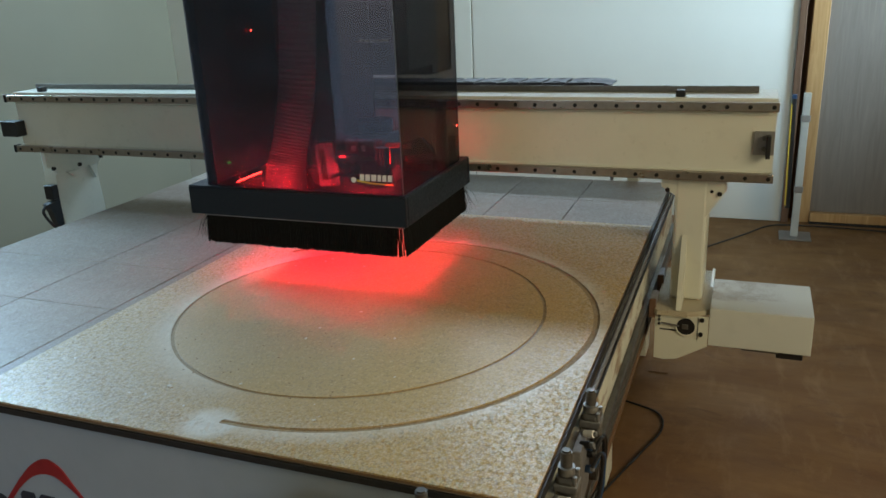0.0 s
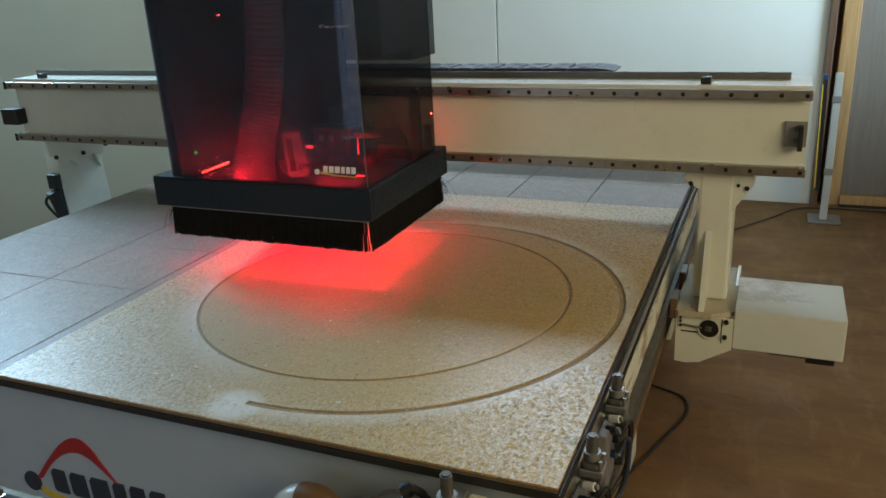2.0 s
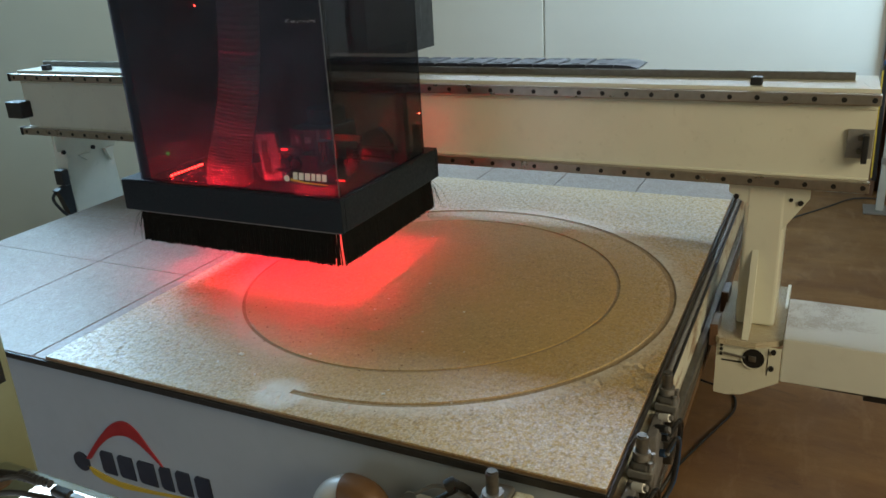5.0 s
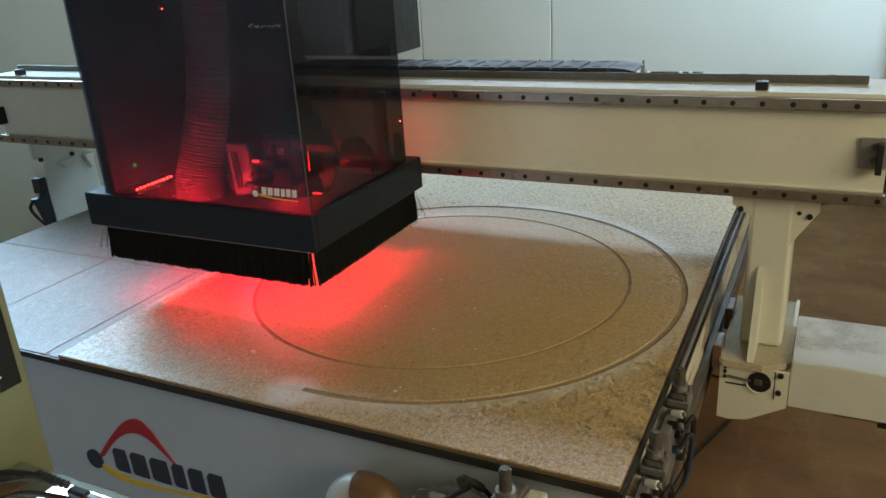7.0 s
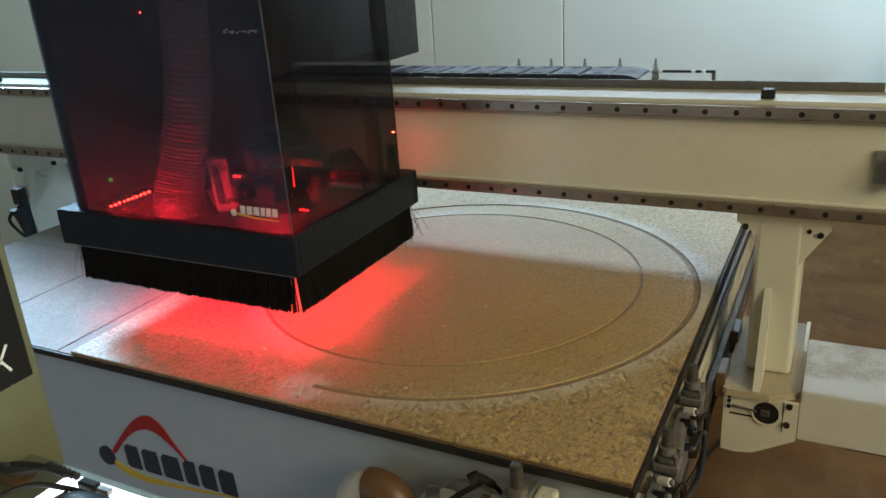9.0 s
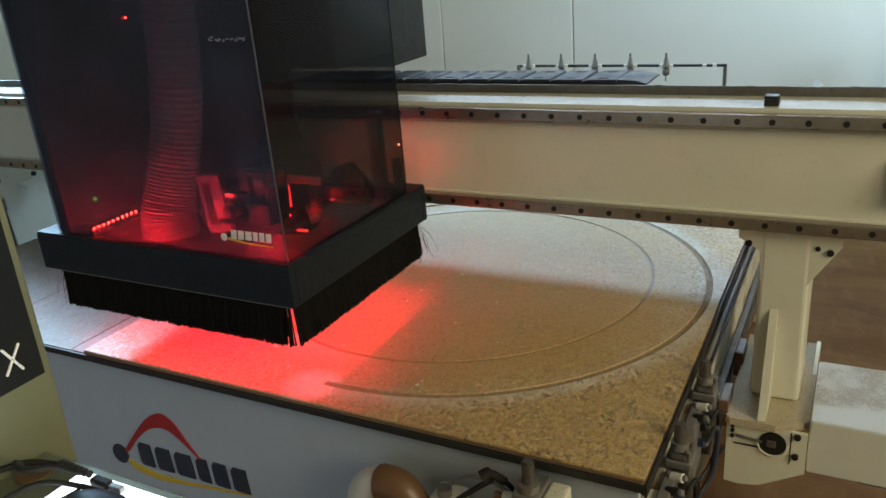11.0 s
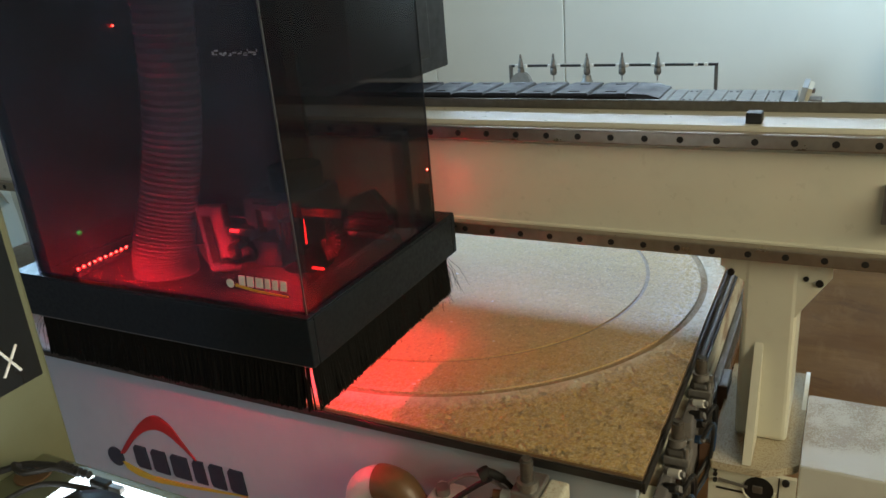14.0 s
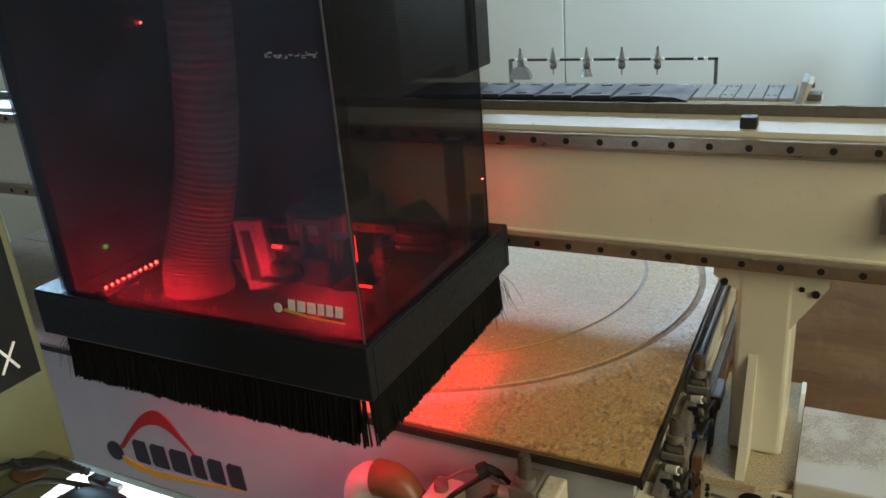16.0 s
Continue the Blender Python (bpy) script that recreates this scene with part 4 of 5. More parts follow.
def chain_trough():
    """A wide drag chain lying in a trough on posts at the rear of the table."""
    t = thing("cable_trough", "cream sheet metal trough on posts behind the machine table", "cable trough")
    part("floor_sheet", bx(-1.20, 0.058, 2.262, 2.566, 0.926, 0.9305, 0.001), M_CREAM, t)
    part("front_lip", bx(-1.20, 0.058, 2.256, 2.2615, 0.922, 0.944, 0.001), M_CREAM, t, "cream folded lip")
    for x in (-1.12, -0.20):
        part("post", bx(x, x + 0.05, 2.47, 2.52, 0.0, 0.9255, 0.003), M_CREAM, t)
    part("end_plate", prism([(0.060, 0.9265), (0.082, 0.9265), (0.098, 1.012), (0.078, 1.014)], "y", 2.31, 2.50), M_PANEL, t, "pale leaning end plate")
    part("end_plate", prism([(0.0825, 0.9265), (0.092, 0.9265), (0.116, 1.000), (0.0992, 1.006)], "y", 2.33, 2.49), M_CREAM, t)
    part("end_clip", bx(0.110, 0.122, 2.40, 2.43, 0.972, 0.990, 0.002), M_DARKSTEEL, t)
    part("cable_gland", bx(0.098, 0.150, 2.36, 2.44, 0.930, 0.954, 0.004), M_STEEL, t, "grey cable gland")
    part("gland_shelf", bx(0.0585, 0.155, 2.31, 2.50, 0.920, 0.9262, 0.001), M_CREAM, t)
    c = thing("drag_chain", "pale grey plated drag chain lying in the trough", "drag chain")
    for k in range(21):
        x = 0.052 - 0.056 * k
        q = part("chain_link", bx(x - 0.0530, x, 2.268, 2.558, 0.9306, 0.9565, 0.003, 1), M_CHAIN_PALE, c)
        part("link_slit", bx(x - 0.0555, x - 0.0532, 2.272, 2.554, 0.9306, 0.9500), M_HOLE, c)
        if k % 3 == 1:
            for y in (2.32, 2.50):
                for d in (0.008, 0.034):
                    part("link_pin", bx(x - d - 0.010, x - d, y, y + 0.014, 0.9566, 0.9572), M_HOLE, q)


chain_trough()


# ---------------------------------------------------------------- head with dust shroud
def bristles(name, p0, p1, z0, z1, out, t, density=900, gap=None):
    """A brush strip: many thin tapering bristles, uneven at the lower end, in two rows."""
    rng = random.Random(hash((round(p0[0] * 1000), round(p0[1] * 1000), round(p1[0] * 1000))) & 0xffff)
    a, d = Vector((*p0, 0)), Vector((*p1, 0)) - Vector((*p0, 0))
    L, u = d.length, d.normalized()
    nrm = Vector((u.y, -u.x, 0))
    b = bmesh.new()
    for row in range(2):
        n = int(L * density)
        for k in range(n):
            s = (k + rng.random()) / n * L
            if gap and gap[0] < s < gap[1] and rng.random() < 0.75:
                continue
            w = 0.0011 + 0.0012 * rng.random()
            low = z0 + rng.uniform(-0.002, 0.006) + 0.003 * noise.noise(Vector((s * 30, row, z0)))
            lean = u * rng.gauss(0, 0.003) + nrm * (out + rng.gauss(0, 0.002))
            c = a + u * s + nrm * (0.003 * row)
            top, bot = c + Vector((0, 0, z1)), c + lean + Vector((0, 0, low))
            vs = [b.verts.new(top - u * w), b.verts.new(top + u * w), b.verts.new(bot + u * w * 0.8), b.verts.new(bot - u * w * 0.8), b.verts.new(top + nrm * 0.002), b.verts.new(bot + nrm * 0.001)]
            b.faces.new((vs[0], vs[1], vs[2], vs[3]))
            b.faces.new((vs[1], vs[4], vs[5], vs[2]))
            b.faces.new((vs[4], vs[0], vs[3], vs[5]))
    return part(name, b, M_BRISTLE, t, "black brush strip")


HX0, HX1, HY0, HY1 = -1.178, -0.502, 0.645, 1.150


def head():
    t = thing("spindle_head", "black dust shroud with smoked acrylic panes, brush skirt and red lamps", "machine head")
    # open band round the foot of the hood
    b = bmesh.new()
    th = 0.0155
    zb0, zb1 = 1.068, 1.147
    box(b, HX0, HX1, HY0, HY0 + th, zb0, zb1, 0.002)
    part("band_front", b, M_BAND, t, "black coated front band")
    part("band_back", bx(HX0, HX1, HY1 - th, HY1, zb0, zb1, 0.002), M_BAND, t)
    part("band_side", bx(HX0, HX0 + th, HY0 + th + 0.0005, HY1 - th - 0.0005, zb0, zb1, 0.002), M_BAND, t)
    part("band_side", bx(HX1 - th, HX1, HY0 + th + 0.0005, HY1 - th - 0.0005, zb0, zb1, 0.002), M_BAND, t)
    # top ledge between band and panes
    gx0, gx1, gy0, gy1 = -1.118, -0.512, 0.658, 1.085
    part("ledge", bx(HX0 + 0.001, gx0 + 0.012, HY0 + 0.001, HY1 - 0.001, zb1 + 0.0004, zb1 + 0.004, 0.001), M_BAND, t)
    part("ledge", bx(gx0 + 0.0125, gx1 - 0.008, gy1 - 0.01, HY1 - 0.001, zb1 + 0.0004, zb1 + 0.004, 0.001), M_BAND, t)
    part("ledge", bx(gx0 + 0.0125, HX1 - 0.001, HY0 + 0.001, gy0 + 0.008, zb1 + 0.0004, zb1 + 0.004, 0.001), M_BAND, t)
    part("ledge", bx(gx1 - 0.0075, HX1 - 0.001, gy0 + 0.0085, HY1 - 0.001, zb1 + 0.0004, zb1 + 0.004, 0.001), M_BAND, t)
    # brush skirt under the band
    q0, q1, r0, r1, z0 = -1.130, -0.517, 0.656, 1.120, 0.986
    for p, e, o, g in (((q0, r0), (q1, r0), 0.004, (q1 - q0 - 0.022, q1 - q0)), ((q1, r0), (q1, r1), 0.004, (0, 0.012)), ((q1, r1), (q0, r1), 0.004, None), ((q0, r1), (q0, r0), 0.006, None)):
        bristles("brush_strip", p, e, z0, zb0 + 0.004, o, t, 1500, gap=g)
    part("brush_holder", bx(q0 - 0.006, q1 + 0.006, r0 - 0.007, r0 - 0.0045, zb0 - 0.0032, zb0 - 0.0005), M_DARKSTEEL, t, "thin brush holder")
    for x0, x1, y0, y1 in ((q0 + 0.003, q1 - 0.024, r0 + 0.0045, r0 + 0.0075), (q1 - 0.0075, q1 - 0.0045, r0 + 0.016, r1 - 0.003), (q0 + 0.0045, q0 + 0.0075, r0 + 0.009, r1 - 0.003), (q0 + 0.008, q1 - 0.008, r1 - 0.0075, r1 - 0.0045)):
        part("brush_core", bx(x0, x1, y0, y1, z0 + 0.012, zb0 + 0.003), M_BRISTLE, t)
    # stray bristles spread out at the corners of the skirt
    rng = random.Random(5)
    for cx, cy, sx in ((q0, r0 + 0.05, -1), (q0, r1 - 0.05, -1), (q1, r1 - 0.02, 1)):
        b = bmesh.new()
        for k in range(26):
            p = Vector((cx, cy + rng.uniform(-0.05, 0.02), zb0 + 0.002))
            e = p + Vector((sx * rng.uniform(0.004, 0.055), rng.uniform(-0.02, 0.02), -rng.uniform(0.05, 0.09)))
            mid = (p + e) / 2 + Vector((sx * 0.006, 0, 0.006))
            sweep(b, [p, mid, e], [0.0006, 0.0005, 0.0003], 3)
        part("stray_bristles", b, M_BRISTLE, t)
    # panes
    ztop = 2.7
    part("front_pane", bx(gx0, gx1, gy0, gy0 + 0.004, zb1 + 0.0045, ztop), M_SMOKE, t, "smoked acrylic front pane")
    part("side_pane", bx(gx1 - 0.004, gx1, gy0 + 0.0045, gy1, zb1 + 0.0045, ztop), M_SMOKE_SIDE, t, "smoked acrylic side pane")
    part("pane_edge", bx(gx1 - 0.001, gx1 + 0.0015, gy0 - 0.0015, gy0 + 0.0004, zb1 + 0.0045, ztop), M_CUT, t, "grey cut edge of the acrylic")
    part("pane_edge", bx(gx1 + 0.0003, gx1 + 0.0018, gy1 - 0.002, gy1, zb1 + 0.0045, ztop), M_BLACK, t)
    part("left_panel", bx(gx0, gx0 + 0.006, gy0 + 0.0045, gy1, zb1 + 0.0045, ztop, 0.001), M_BLACK, t, "black side panel")
    part("front_post", bx(gx0 + 0.0065, gx0 + 0.03, gy0 + 0.005, gy0 + 0.016, zb1 + 0.0045, ztop, 0.001), M_BLACK, t)
    part("hood_top", bx(gx0, gx1, gy0, gy1 + 0.3, ztop + 0.001, ztop + 0.02, 0.002), M_BLACK, t)
    part("back_plate", bx(gx0 + 0.0065, gx1 - 0.27, gy1 - 0.012, gy1 - 0.002, zb1 + 0.0045, ztop, 0.001), M_HOOD_FLOOR, t, "black back plate")
    part("rear_cabinet", bx(-1.16, -0.715, 1.41, 1.60, 1.372, ztop, 0.004), M_BLACK, t, "black cabinet behind the beam")
    part("top_bridge", bx(-1.10, -0.66, gy1, 1.409, 1.42, ztop, 0.004), M_BLACK, t)
    # red lamps inside the band, shining down through the skirt's opening
    for x0, x1, y0, y1 in ((-1.10, -0.545, 0.672, 0.690), (-0.560, -0.545, 0.70, 1.08), (-1.115, -1.10, 0.70, 1.08), (-1.10, -0.56, 1.085, 1.10)):
        part("lamp_strip", bx(x0, x1, y0, y1, 1.088, 1.096), M_RED_LED, t, "added red strip lighting the hood's inside under the hood")
    # Glowing ring added unseen to soften the red spill beyond the skirt.
    ring = [(-0.80 + 0.075 * math.cos(radians(a)), 0.90 + 0.075 * math.sin(radians(a)), 1.066) for a in range(0, 360, 15)]
    part("lamp_ring", sweep(bmesh.new(), ring, 0.012, 8), M_RED_RING, t, "added red ring that spreads the glow round the tool", True)
    part("lamp_stem", rod((-0.80, 0.90, 1.05), (-0.80, 0.90, 1.0995), 0.061, 24), M_BLACK, t, "", True)
    part("hood_floor", bx(-1.15, -0.53, 0.672, 1.12, 1.100, 1.106, 0.001), M_HOOD_FLOOR, t, "dark hood floor plate")
    # Strips added out of sight to redden the hose and gear in the hood.
    part("lamp_strip", bx(-0.765, -0.66, 0.85, 0.86, 1.158, 1.1645), M_RED_UP, t, "added red strip lighting the hood's inside")
    part("lamp_strip", bx(-0.765, -0.66, 0.95, 0.97, 1.158, 1.1645), M_RED_UP, t, "added red strip lighting the hood's inside")
    part("lamp_strip", bx(-1.02, -0.80, 0.700, 0.708, 1.112, 1.118), M_RED_UP, t, "added red strip lighting the hood's inside")
    # Added glow, hidden by a shield, for the red reflected on the beam.
    part("lamp_strip", bx(-0.540, -0.530, 1.096, 1.100, 1.170, 1.215), M_RED_DIM, t, "added red glow facing the beam")
    part("lamp_shield", bx(-0.546, -0.5225, 1.0895, 1.0945, 1.152, 1.226, 0.0005), M_BLACK, t)
    for k in range(10):
        y = 0.672 + 0.0125 * k
        b = bmesh.new()
        bmesh.ops.create_uvsphere(b, u_segments=10, v_segments=6, radius=0.0022, matrix=Matrix.Translation((-1.024, y, 1.163)))
        part("red_lamp", b, M_RED_DOT, t, "glowing red indicator lamp")
    part("lamp_carrier", bx(-1.031, -1.017, 0.664, 0.796, 1.150, 1.1592, 0.001), M_BLACK, t)
    # Green and upper red dots on the left panel stand in for lamp reflections.
    b = bmesh.new()
    bmesh.ops.create_uvsphere(b, u_segments=10, v_segments=6, radius=0.005, matrix=Matrix.Translation((-1.108, 0.755, 1.195)))
    part("green_lamp", b, M_GREEN_GLINT, t, "small green dot, a lamp's reflection made to glow")
    b = bmesh.new()
    bmesh.ops.create_uvsphere(b, u_segments=8, v_segments=5, radius=0.0018, matrix=Matrix.Translation((-1.108, 0.942, 1.558)))
    part("red_lamp", b, M_RED_DOT, t)
    b = bmesh.new()
    bmesh.ops.create_uvsphere(b, u_segments=8, v_segments=5, radius=0.0012, matrix=Matrix.Translation((-0.5115, 1.072, 1.262)))
    part("red_lamp", b, M_RED_DOT, t)
    # pale scuffs on the front pane
    for k in range(26):
        x, z, w = rng.uniform(-0.61, -0.525), 1.538 + rng.gauss(0, 0.0022), rng.uniform(0.001, 0.007)
        part("scuff", bx(x, x + w, gy0 - 0.0006, gy0 - 0.0003, z, z + rng.uniform(0.0008, 0.003)), M_SCUFF, t)
    # corrugated dust hose
    ctrl = [(-0.895, 0.885, 2.2), (-0.903, 0.885, 1.75), (-0.914, 0.88, 1.53), (-0.930, 0.865, 1.36), (-0.947, 0.838, 1.24), (-0.957, 0.815, 1.16), (-0.958, 0.81, 1.108)]
    pts = curve_points(ctrl, 40)
    rad = [0.0525 + 0.0026 * math.cos(2 * math.pi * k / 3.6) + (0.008 if p.z < 1.22 else 0.0) * (1.22 - p.z) / 0.12 for k, p in enumerate(pts)]
    part("dust_hose", sweep(bmesh.new(), pts, rad, 28), plain("grey_dust_hose", (0.42, 0.40, 0.41), 0.55, 0, 0.15, 30), t, "ribbed grey dust hose", True)
    # spindle block and tool gear behind the panes
    m = pose(-0.812, 0.81, 1.19, 0, -4, 8)
    part("mount_plate", box(bmesh.new(), -0.034, 0.024, 0, 0.02, -0.066, 0.062, 0.004, m=m), M_ALU, t, "aluminium mounting plate")
    part("mount_slot", box(bmesh.new(), -0.022, -0.004, -0.002, -0.0006, -0.046, 0.044, m=m), M_HOLE, t, "dark slot")
    part("plate_wing", prism([(-0.876, 1.124), (-0.852, 1.124), (-0.852, 1.20), (-0.868, 1.165), (-0.893, 1.163)], "y", 0.835, 0.845), M_BLACK, t)
    part("spindle_block", bx(-0.772, -0.652, 0.845, 0.98, 1.165, 1.262, 0.006), M_DARKSTEEL, t, "dark steel spindle block")
    part("spindle", rod((-0.71, 0.93, 1.05), (-0.71, 0.93, 1.30), 0.050, 28), M_BLACK, t, "black spindle", True)
    part("name_plate", bx(-0.752, -0.706, 0.8435, 0.8448, 1.222, 1.238), M_WHITE, t, "small white plate")
    part("bracket", prism([(-0.712, 1.20), (-0.704, 1.20), (-0.704, 1.258), (-0.666, 1.258), (-0.666, 1.20), (-0.658, 1.20), (-0.658, 1.267), (-0.712, 1.267)], "y", 0.80, 0.815), M_DARKSTEEL, t, "dark square bracket")
    part("motor_block", bx(-0.700, -0.640, 0.775, 0.838, 1.165, 1.212, 0.004), M_ALU, t, "aluminium block")
    part("cross_bar", bx(-0.775, -0.701, 0.80, 0.82, 1.205, 1.220, 0.002), M_DARKSTEEL, t)
    for x in (-0.738, -0.706):
        b = sweep(bmesh.new(), [(x, 0.79, 1.190), (x, 0.768, 1.188), (x, 0.766, 1.188)], [0.0155, 0.0155, 0.010], 18)
        part("air_fitting", b, M_BLACK, t, "black round fitting", True)
    part("air_tube", sweep(bmesh.new(), curve_points([(-0.79, 0.79, 1.155), (-0.76, 0.77, 1.17), (-0.73, 0.762, 1.172), (-0.70, 0.768, 1.185)]), 0.005, 8), M_BLACK, t, "", True)
    b = bmesh.new()
    for k in range(30):
        box(b, 0.032, 0.046, -0.0022, 0.0022, -0.010, 0.010, m=pose(-0.668, 0.93, 1.165, 90, 0, 0) @ pose(0, 0, 0, 0, 0, 12 * k))
    sweep(b, [(-0.668, 0.920, 1.165), (-0.668, 0.940, 1.165)], 0.034, 30)
    part("toothed_ring", b, M_ALU, t, "toothed aluminium ring")
    part("ring_hub", rod((-0.668, 0.915, 1.165), (-0.668, 0.9195, 1.165), 0.018, 20), M_DARKSTEEL, t, "", True)
    for k in range(4):
        x = -0.652 + 0.0095 * k
        part("cooling_fin", prism([(x, 1.192), (x + 0.0045, 1.192), (x + 0.0075, 1.244), (x + 0.003, 1.246)], "y", 0.785, 0.815), M_ALU, t, "pale aluminium fin")
    # Glow added behind the fins so that bright stripes show between them.
    part("lamp_strip", bx(-0.650, -0.618, 0.8165, 0.820, 1.196, 1.240), M_RED_DIM, t, "added red glow behind the fins")
    bar = part("guide_bar", bx(-0.650, -0.566, 0.856, 0.864, 1.232, 1.248, 0.001), M_ALU, t, "pale guide bar with bolts")
    for x in (-0.632, -0.600):
        part("bolt", rod((x, 0.8555, 1.240), (x, 0.853, 1.240), 0.0035, 10), M_HOLE, bar)
    part("guide_bar", bx(-0.640, -0.536, 0.966, 0.972, 1.186, 1.194, 0.001), M_DARKSTEEL, t)
    # two more added strips, dimmer, for red on the gear
    part("lamp_strip", bx(-0.762, -0.745, 0.792, 0.796, 1.215, 1.219), M_RED_DIM, t, "added red strip lighting the hood's inside")
    part("lamp_strip", bx(-0.690, -0.650, 0.894, 0.898, 1.112, 1.116), M_RED_DIM, t, "added red strip lighting the hood's inside")
    part("side_arm", bx(-0.563, -0.535, 1.03, 1.055, 1.125, 1.34, 0.004), M_ALU, t, "aluminium upright")
    part("side_arm", prism([(-0.655, 1.14), (-0.566, 1.14), (-0.566, 1.20), (-0.600, 1.235), (-0.645, 1.22), (-0.655, 1.19)], "y", 1.00, 1.02), M_BLACK, t, "black side bracket")
    part("side_bar", bx(-0.65, -0.566, 0.985, 0.998, 1.150, 1.158, 0.002), M_ALU, t)
    # small emblem on the pane, without lettering
    yq0, yq1 = gy0 - 0.0012, gy0 - 0.0004
    b = bmesh.new()
    bmesh.ops.create_cone(b, segments=18, cap_ends=True, radius1=0.0075, radius2=0.0075, depth=0.0008, matrix=Matrix.Translation((-0.652, gy0 - 0.0008, 1.187)) @ pose(0, 0, 0, 90))
    part("emblem_dot", b, M_WHITE, t, "white dot mark")
    x = -0.634
    for w in (0.016, 0.017, 0.018, 0.014, 0.015, 0.016):
        part("emblem_bar", prism([(x, 1.186), (x + w - 0.004, 1.186), (x + w - 0.002, 1.203), (x + 0.002, 1.203)], "y", yq0, yq1), M_WHITE, t, "white bar mark")
        x += w
    part("emblem_swoosh", prism([(-0.643, 1.183), (-0.60, 1.178), (-0.54, 1.177), (-0.54, 1.179), (-0.60, 1.1815), (-0.64, 1.188)], "y", yq0, yq1), M_LOGO_YELLOW, t, "yellow sweep mark")
    return t


HEAD = enlarge_from_camera(head())


# ---------------------------------------------------------------- tool rack behind the table
def tool_rack():
    t = thing("tool_rack", "thin dark tool rack on posts behind the table", "tool rack")
    y = 2.69
    part("rack_bar", bx(-1.30, -0.298, y - 0.01, y + 0.01, 1.040, 1.051, 0.002), M_BLACK, t)
    part("rack_post", bx(-0.312, -0.298, y - 0.012, y + 0.012, 0.0, 1.0395, 0.002), M_STEEL, t)
    part("rack_post", bx(-1.314, -1.300, y - 0.012, y + 0.012, 0.0, 1.051, 0.002), M_STEEL, t)
    for x in (-1.242, -1.071, -0.901, -0.73, -0.563, -0.37):
        part("fork_arm", bx(x - 0.030, x - 0.015, y - 0.035, y - 0.0105, 1.040, 1.056, 0.003), M_WHITE, t, "white plastic fork arm")
        part("fork_arm", bx(x + 0.015, x + 0.030, y - 0.035, y - 0.0105, 1.040, 1.056, 0.003), M_WHITE, t, "white plastic fork arm")
    for k, x in enumerate((-1.242, -1.071, -0.901, -0.73, -0.563)):
        h = thing("tool_holder", "steel tool holder cone hanging in the rack", "tool holder", "tools in the rack")
        yy = y - 0.028
        prof = [(0.004, 1.108), (0.006, 1.095), (0.004, 1.090), (0.008, 1.085), (0.0135, 1.050), (0.0165, 1.048), (0.0165, 1.042), (0.012, 1.038), (0.0165, 1.032), (0.0165, 1.012), (0.010, 1.004)]
        part("cone", sweep(bmesh.new(), [(x, yy, z) for _, z in prof], [r for r, _ in prof], 18), M_STEEL, h, "", True)
        if k in (1, 3, 4):
            part("cutter", rod((x, yy, 1.0035), (x, yy, 0.978), 0.0035, 10), M_ALU, h, "", True)
        if k == 0:
            part("blade_guard", prism([(x - 0.055 + 0.11 * (0.5 - 0.5 * math.cos(math.pi * q / 14)), 0.955 + 0.065 * math.sin(math.pi * q / 14)) for q in range(15)][::-1], "y", yy - 0.02, yy + 0.02), M_ALU, h, "rounded aluminium blade guard")
        if k == 2:
            b = bmesh.new()
            sweep(b, [(x, yy, 1.0035), (x, yy, 0.985), (x, yy, 0.970)], [0.020, 0.022, 0.030], 20)
            part("collet_nut", b, M_ALU, h, "", True)
    return t


tool_rack()


# ---------------------------------------------------------------- operator console beside the camera
def console():
    t = thing("operator_console", "cream control console with a dark screen and a brightly lit shelf", "control console")
    part("housing", bx(-0.90, -0.634, -1.35, -0.556, 0.85, 1.75, 0.006), M_CONSOLE_SHADED, t, "cream sheet metal housing")
    part("screen", bx(-0.6335, -0.6305, -1.25, -0.569, 1.186, 1.62, 0.001), plain("dark_screen", (0.012, 0.015, 0.017), 0.25, 0, 0.1, 20, 0.0), t, "dark screen face")
    part("shelf", bx(-0.6335, -0.10, -1.35, -0.596, 1.060, 1.085, 0.004), M_CONSOLE_SHADED, t, "cream shelf")
    part("pedestal", bx(-0.86, -0.66, -1.2, -0.72, 0.0, 0.8495, 0.004), M_CREAM, t)
    b = bmesh.new()
    for s in (1, -1):
        box(b, -0.0010, 0.0010, -0.0017, 0.0017, -0.021, 0.021, 0.0006, m=pose(-0.6285, -0.606, 1.2245, s * 33 - 4, 0, 0))
    part("screen_letter", b, M_WHITE, t, "white letter X on the screen")
    # Bright patch of shelf: glows by itself in place of lamplight falling on it.
    part("touch_panel", bx(-0.540, -0.12, -1.25, -0.613, 1.0855, 1.091, 0.002), glow("glowing_shelf_patch", (0.82, 0.92, 1.0), 3.0), t, "bright patch of the shelf, made to glow")
    b = bmesh.new()
    sweep(b, [(-0.602, -0.636, 1.0855), (-0.602, -0.636, 1.088)], 0.022, 24)
    part("grommet", b, M_BROWN, t, "round cable grommet")
    return t


console()


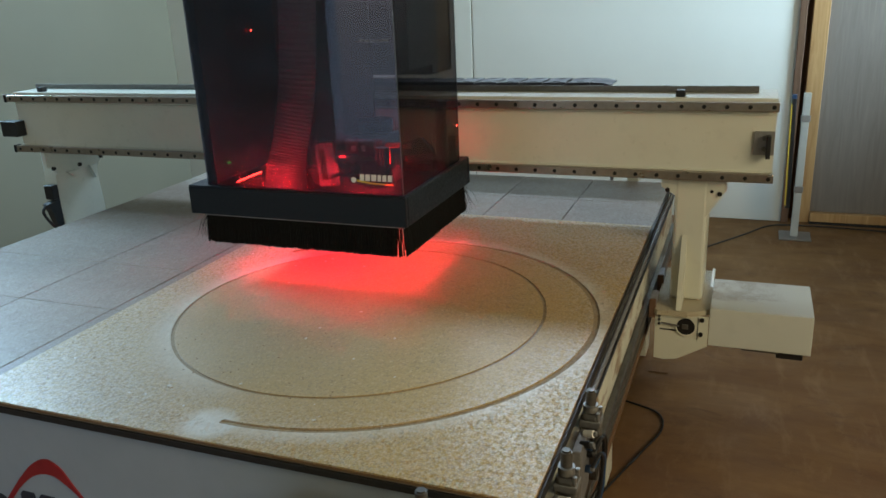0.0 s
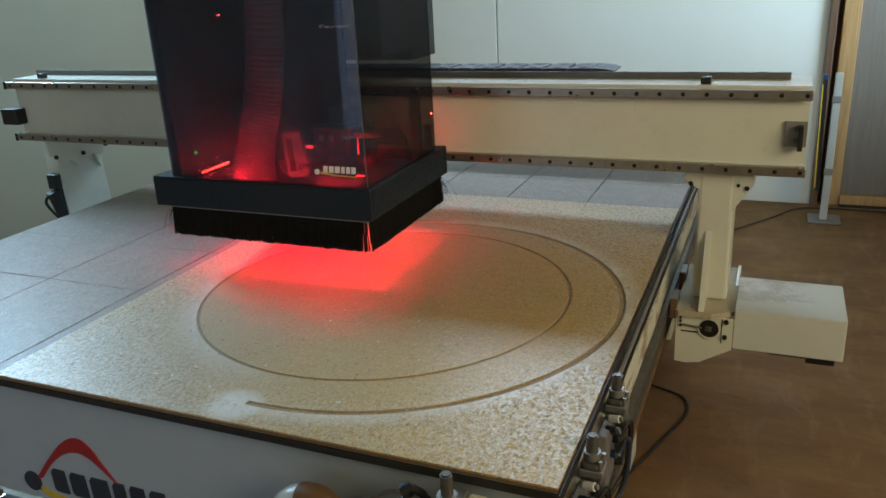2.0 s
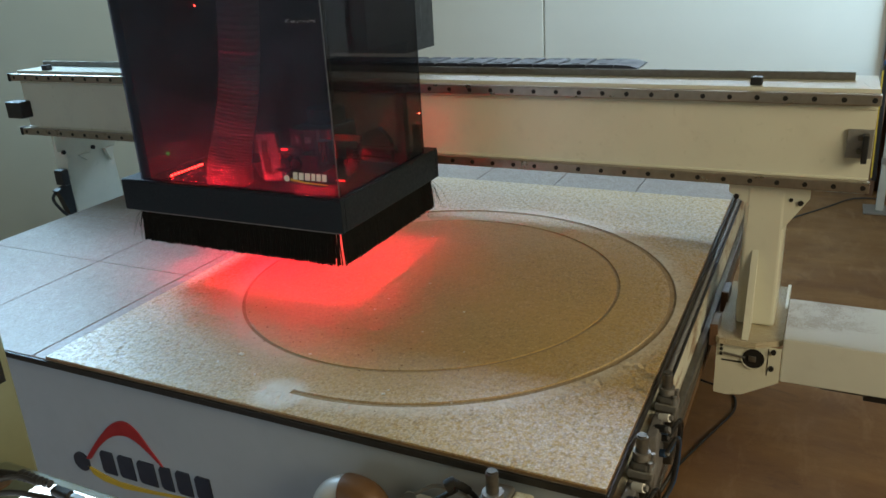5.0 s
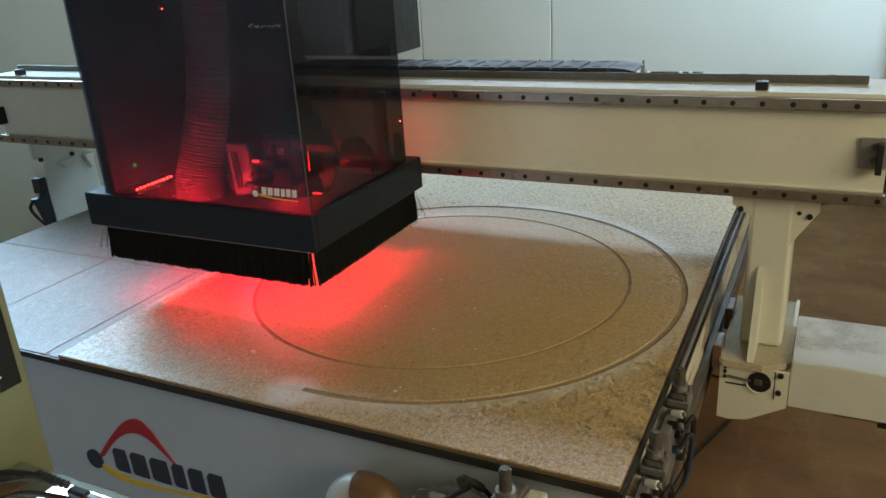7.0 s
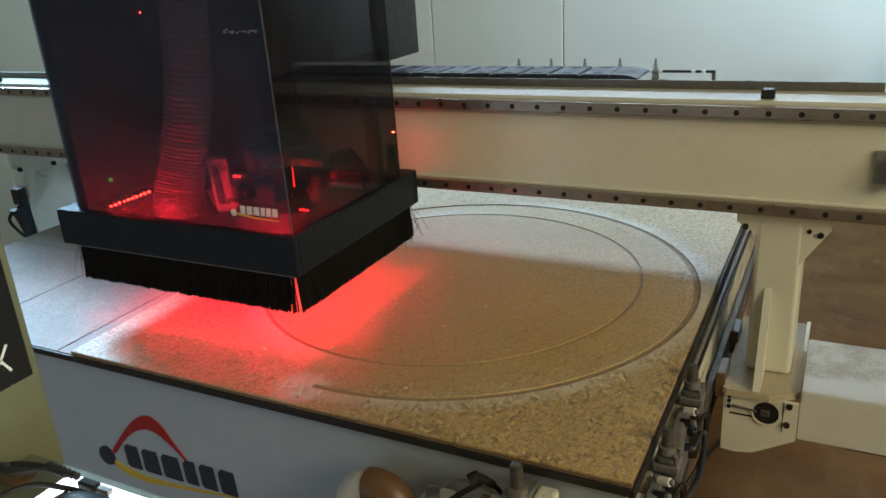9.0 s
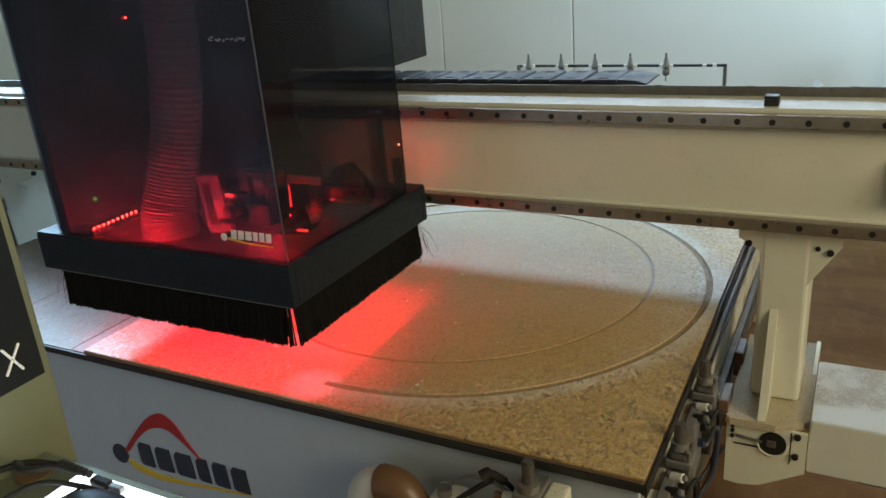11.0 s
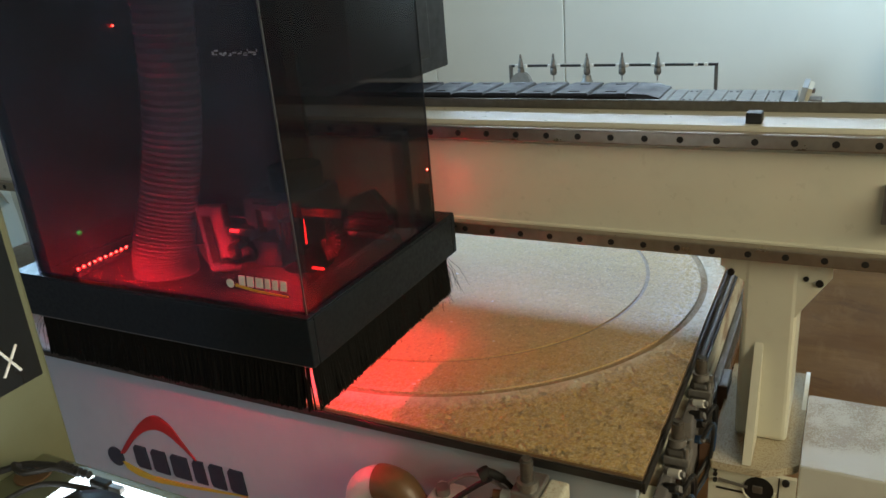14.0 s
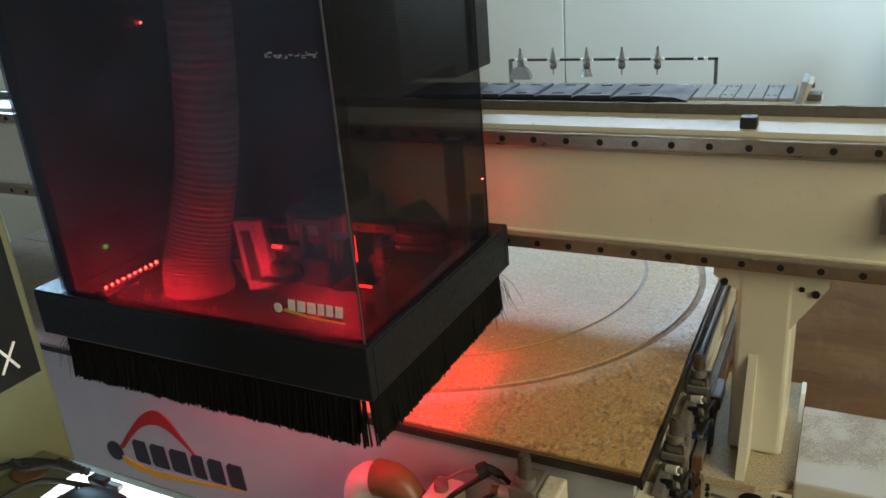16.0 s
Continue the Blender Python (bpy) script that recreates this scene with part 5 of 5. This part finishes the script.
def console_cables():
    z = 1.095
    for r, pts in ((0.0075, [(-0.62, -0.80, z), (-0.64, -0.72, z + 0.01), (-0.61, -0.655, z + 0.012), (-0.575, -0.635, z + 0.012), (-0.53, -0.628, z + 0.008)]),
                   (0.006, [(-0.60, -0.82, z), (-0.575, -0.72, z + 0.004), (-0.55, -0.665, z + 0.01), (-0.50, -0.645, z + 0.006), (-0.46, -0.64, z + 0.002)]),
                   (0.006, [(-0.595, -0.634, 1.09), (-0.60, -0.655, z + 0.02), (-0.57, -0.665, z + 0.022), (-0.545, -0.64, z + 0.018), (-0.52, -0.632, z + 0.01)]),
                   (0.005, [(-0.52, -0.75, z), (-0.515, -0.69, z), (-0.50, -0.648, z + 0.004)])):
        cable("console_cable", pts, r * 0.55, "black cable on the console shelf")
    t = thing("cable_plug", "black cable plug lying on the console shelf", "plug")
    q = [(-0.555 + 0.004 * k, -0.630, z + 0.012) for k in range(14)]
    part("strain_relief", sweep(bmesh.new(), q, [(0.0075 if k % 2 else 0.0055) - 0.0002 * k for k in range(14)], 12), M_RUBBER, t, "", True)
    part("plug_body", bx(-0.50, -0.470, -0.636, -0.624, z, z + 0.010, 0.003), M_RUBBER, t)
    part("plug_shell", bx(-0.4695, -0.45, -0.634, -0.626, z + 0.001, z + 0.008, 0.001), M_ALU, t, "metal plug shell")
    m = bmesh.new()
    bmesh.ops.create_uvsphere(m, u_segments=24, v_segments=12, radius=1, matrix=pose(-0.452, -0.668, z - 0.003) @ Matrix.Diagonal((0.058, 0.034, 0.022, 1)))
    bmesh.ops.bisect_plane(m, geom=m.verts[:] + m.edges[:] + m.faces[:], plane_co=(0, 0, z - 0.003), plane_no=(0, 0, -1), clear_outer=True)
    tagged(part("computer_mouse", m, M_BLACK, None, "", True), "black computer mouse on the console shelf", "mouse")


console_cables()


# ---------------------------------------------------------------- travel
def motions():
    walk(GANTRY, [(t, pose(0, y, 0)) for t, x, y in TRAVEL])
    walk(CHAIN_TOP, [(t, pose(0.45 * x, y, 0)) for t, x, y in TRAVEL])
    walk(HEAD, [(t, pose(x, y, 0)) for t, x, y in TRAVEL])


motions()
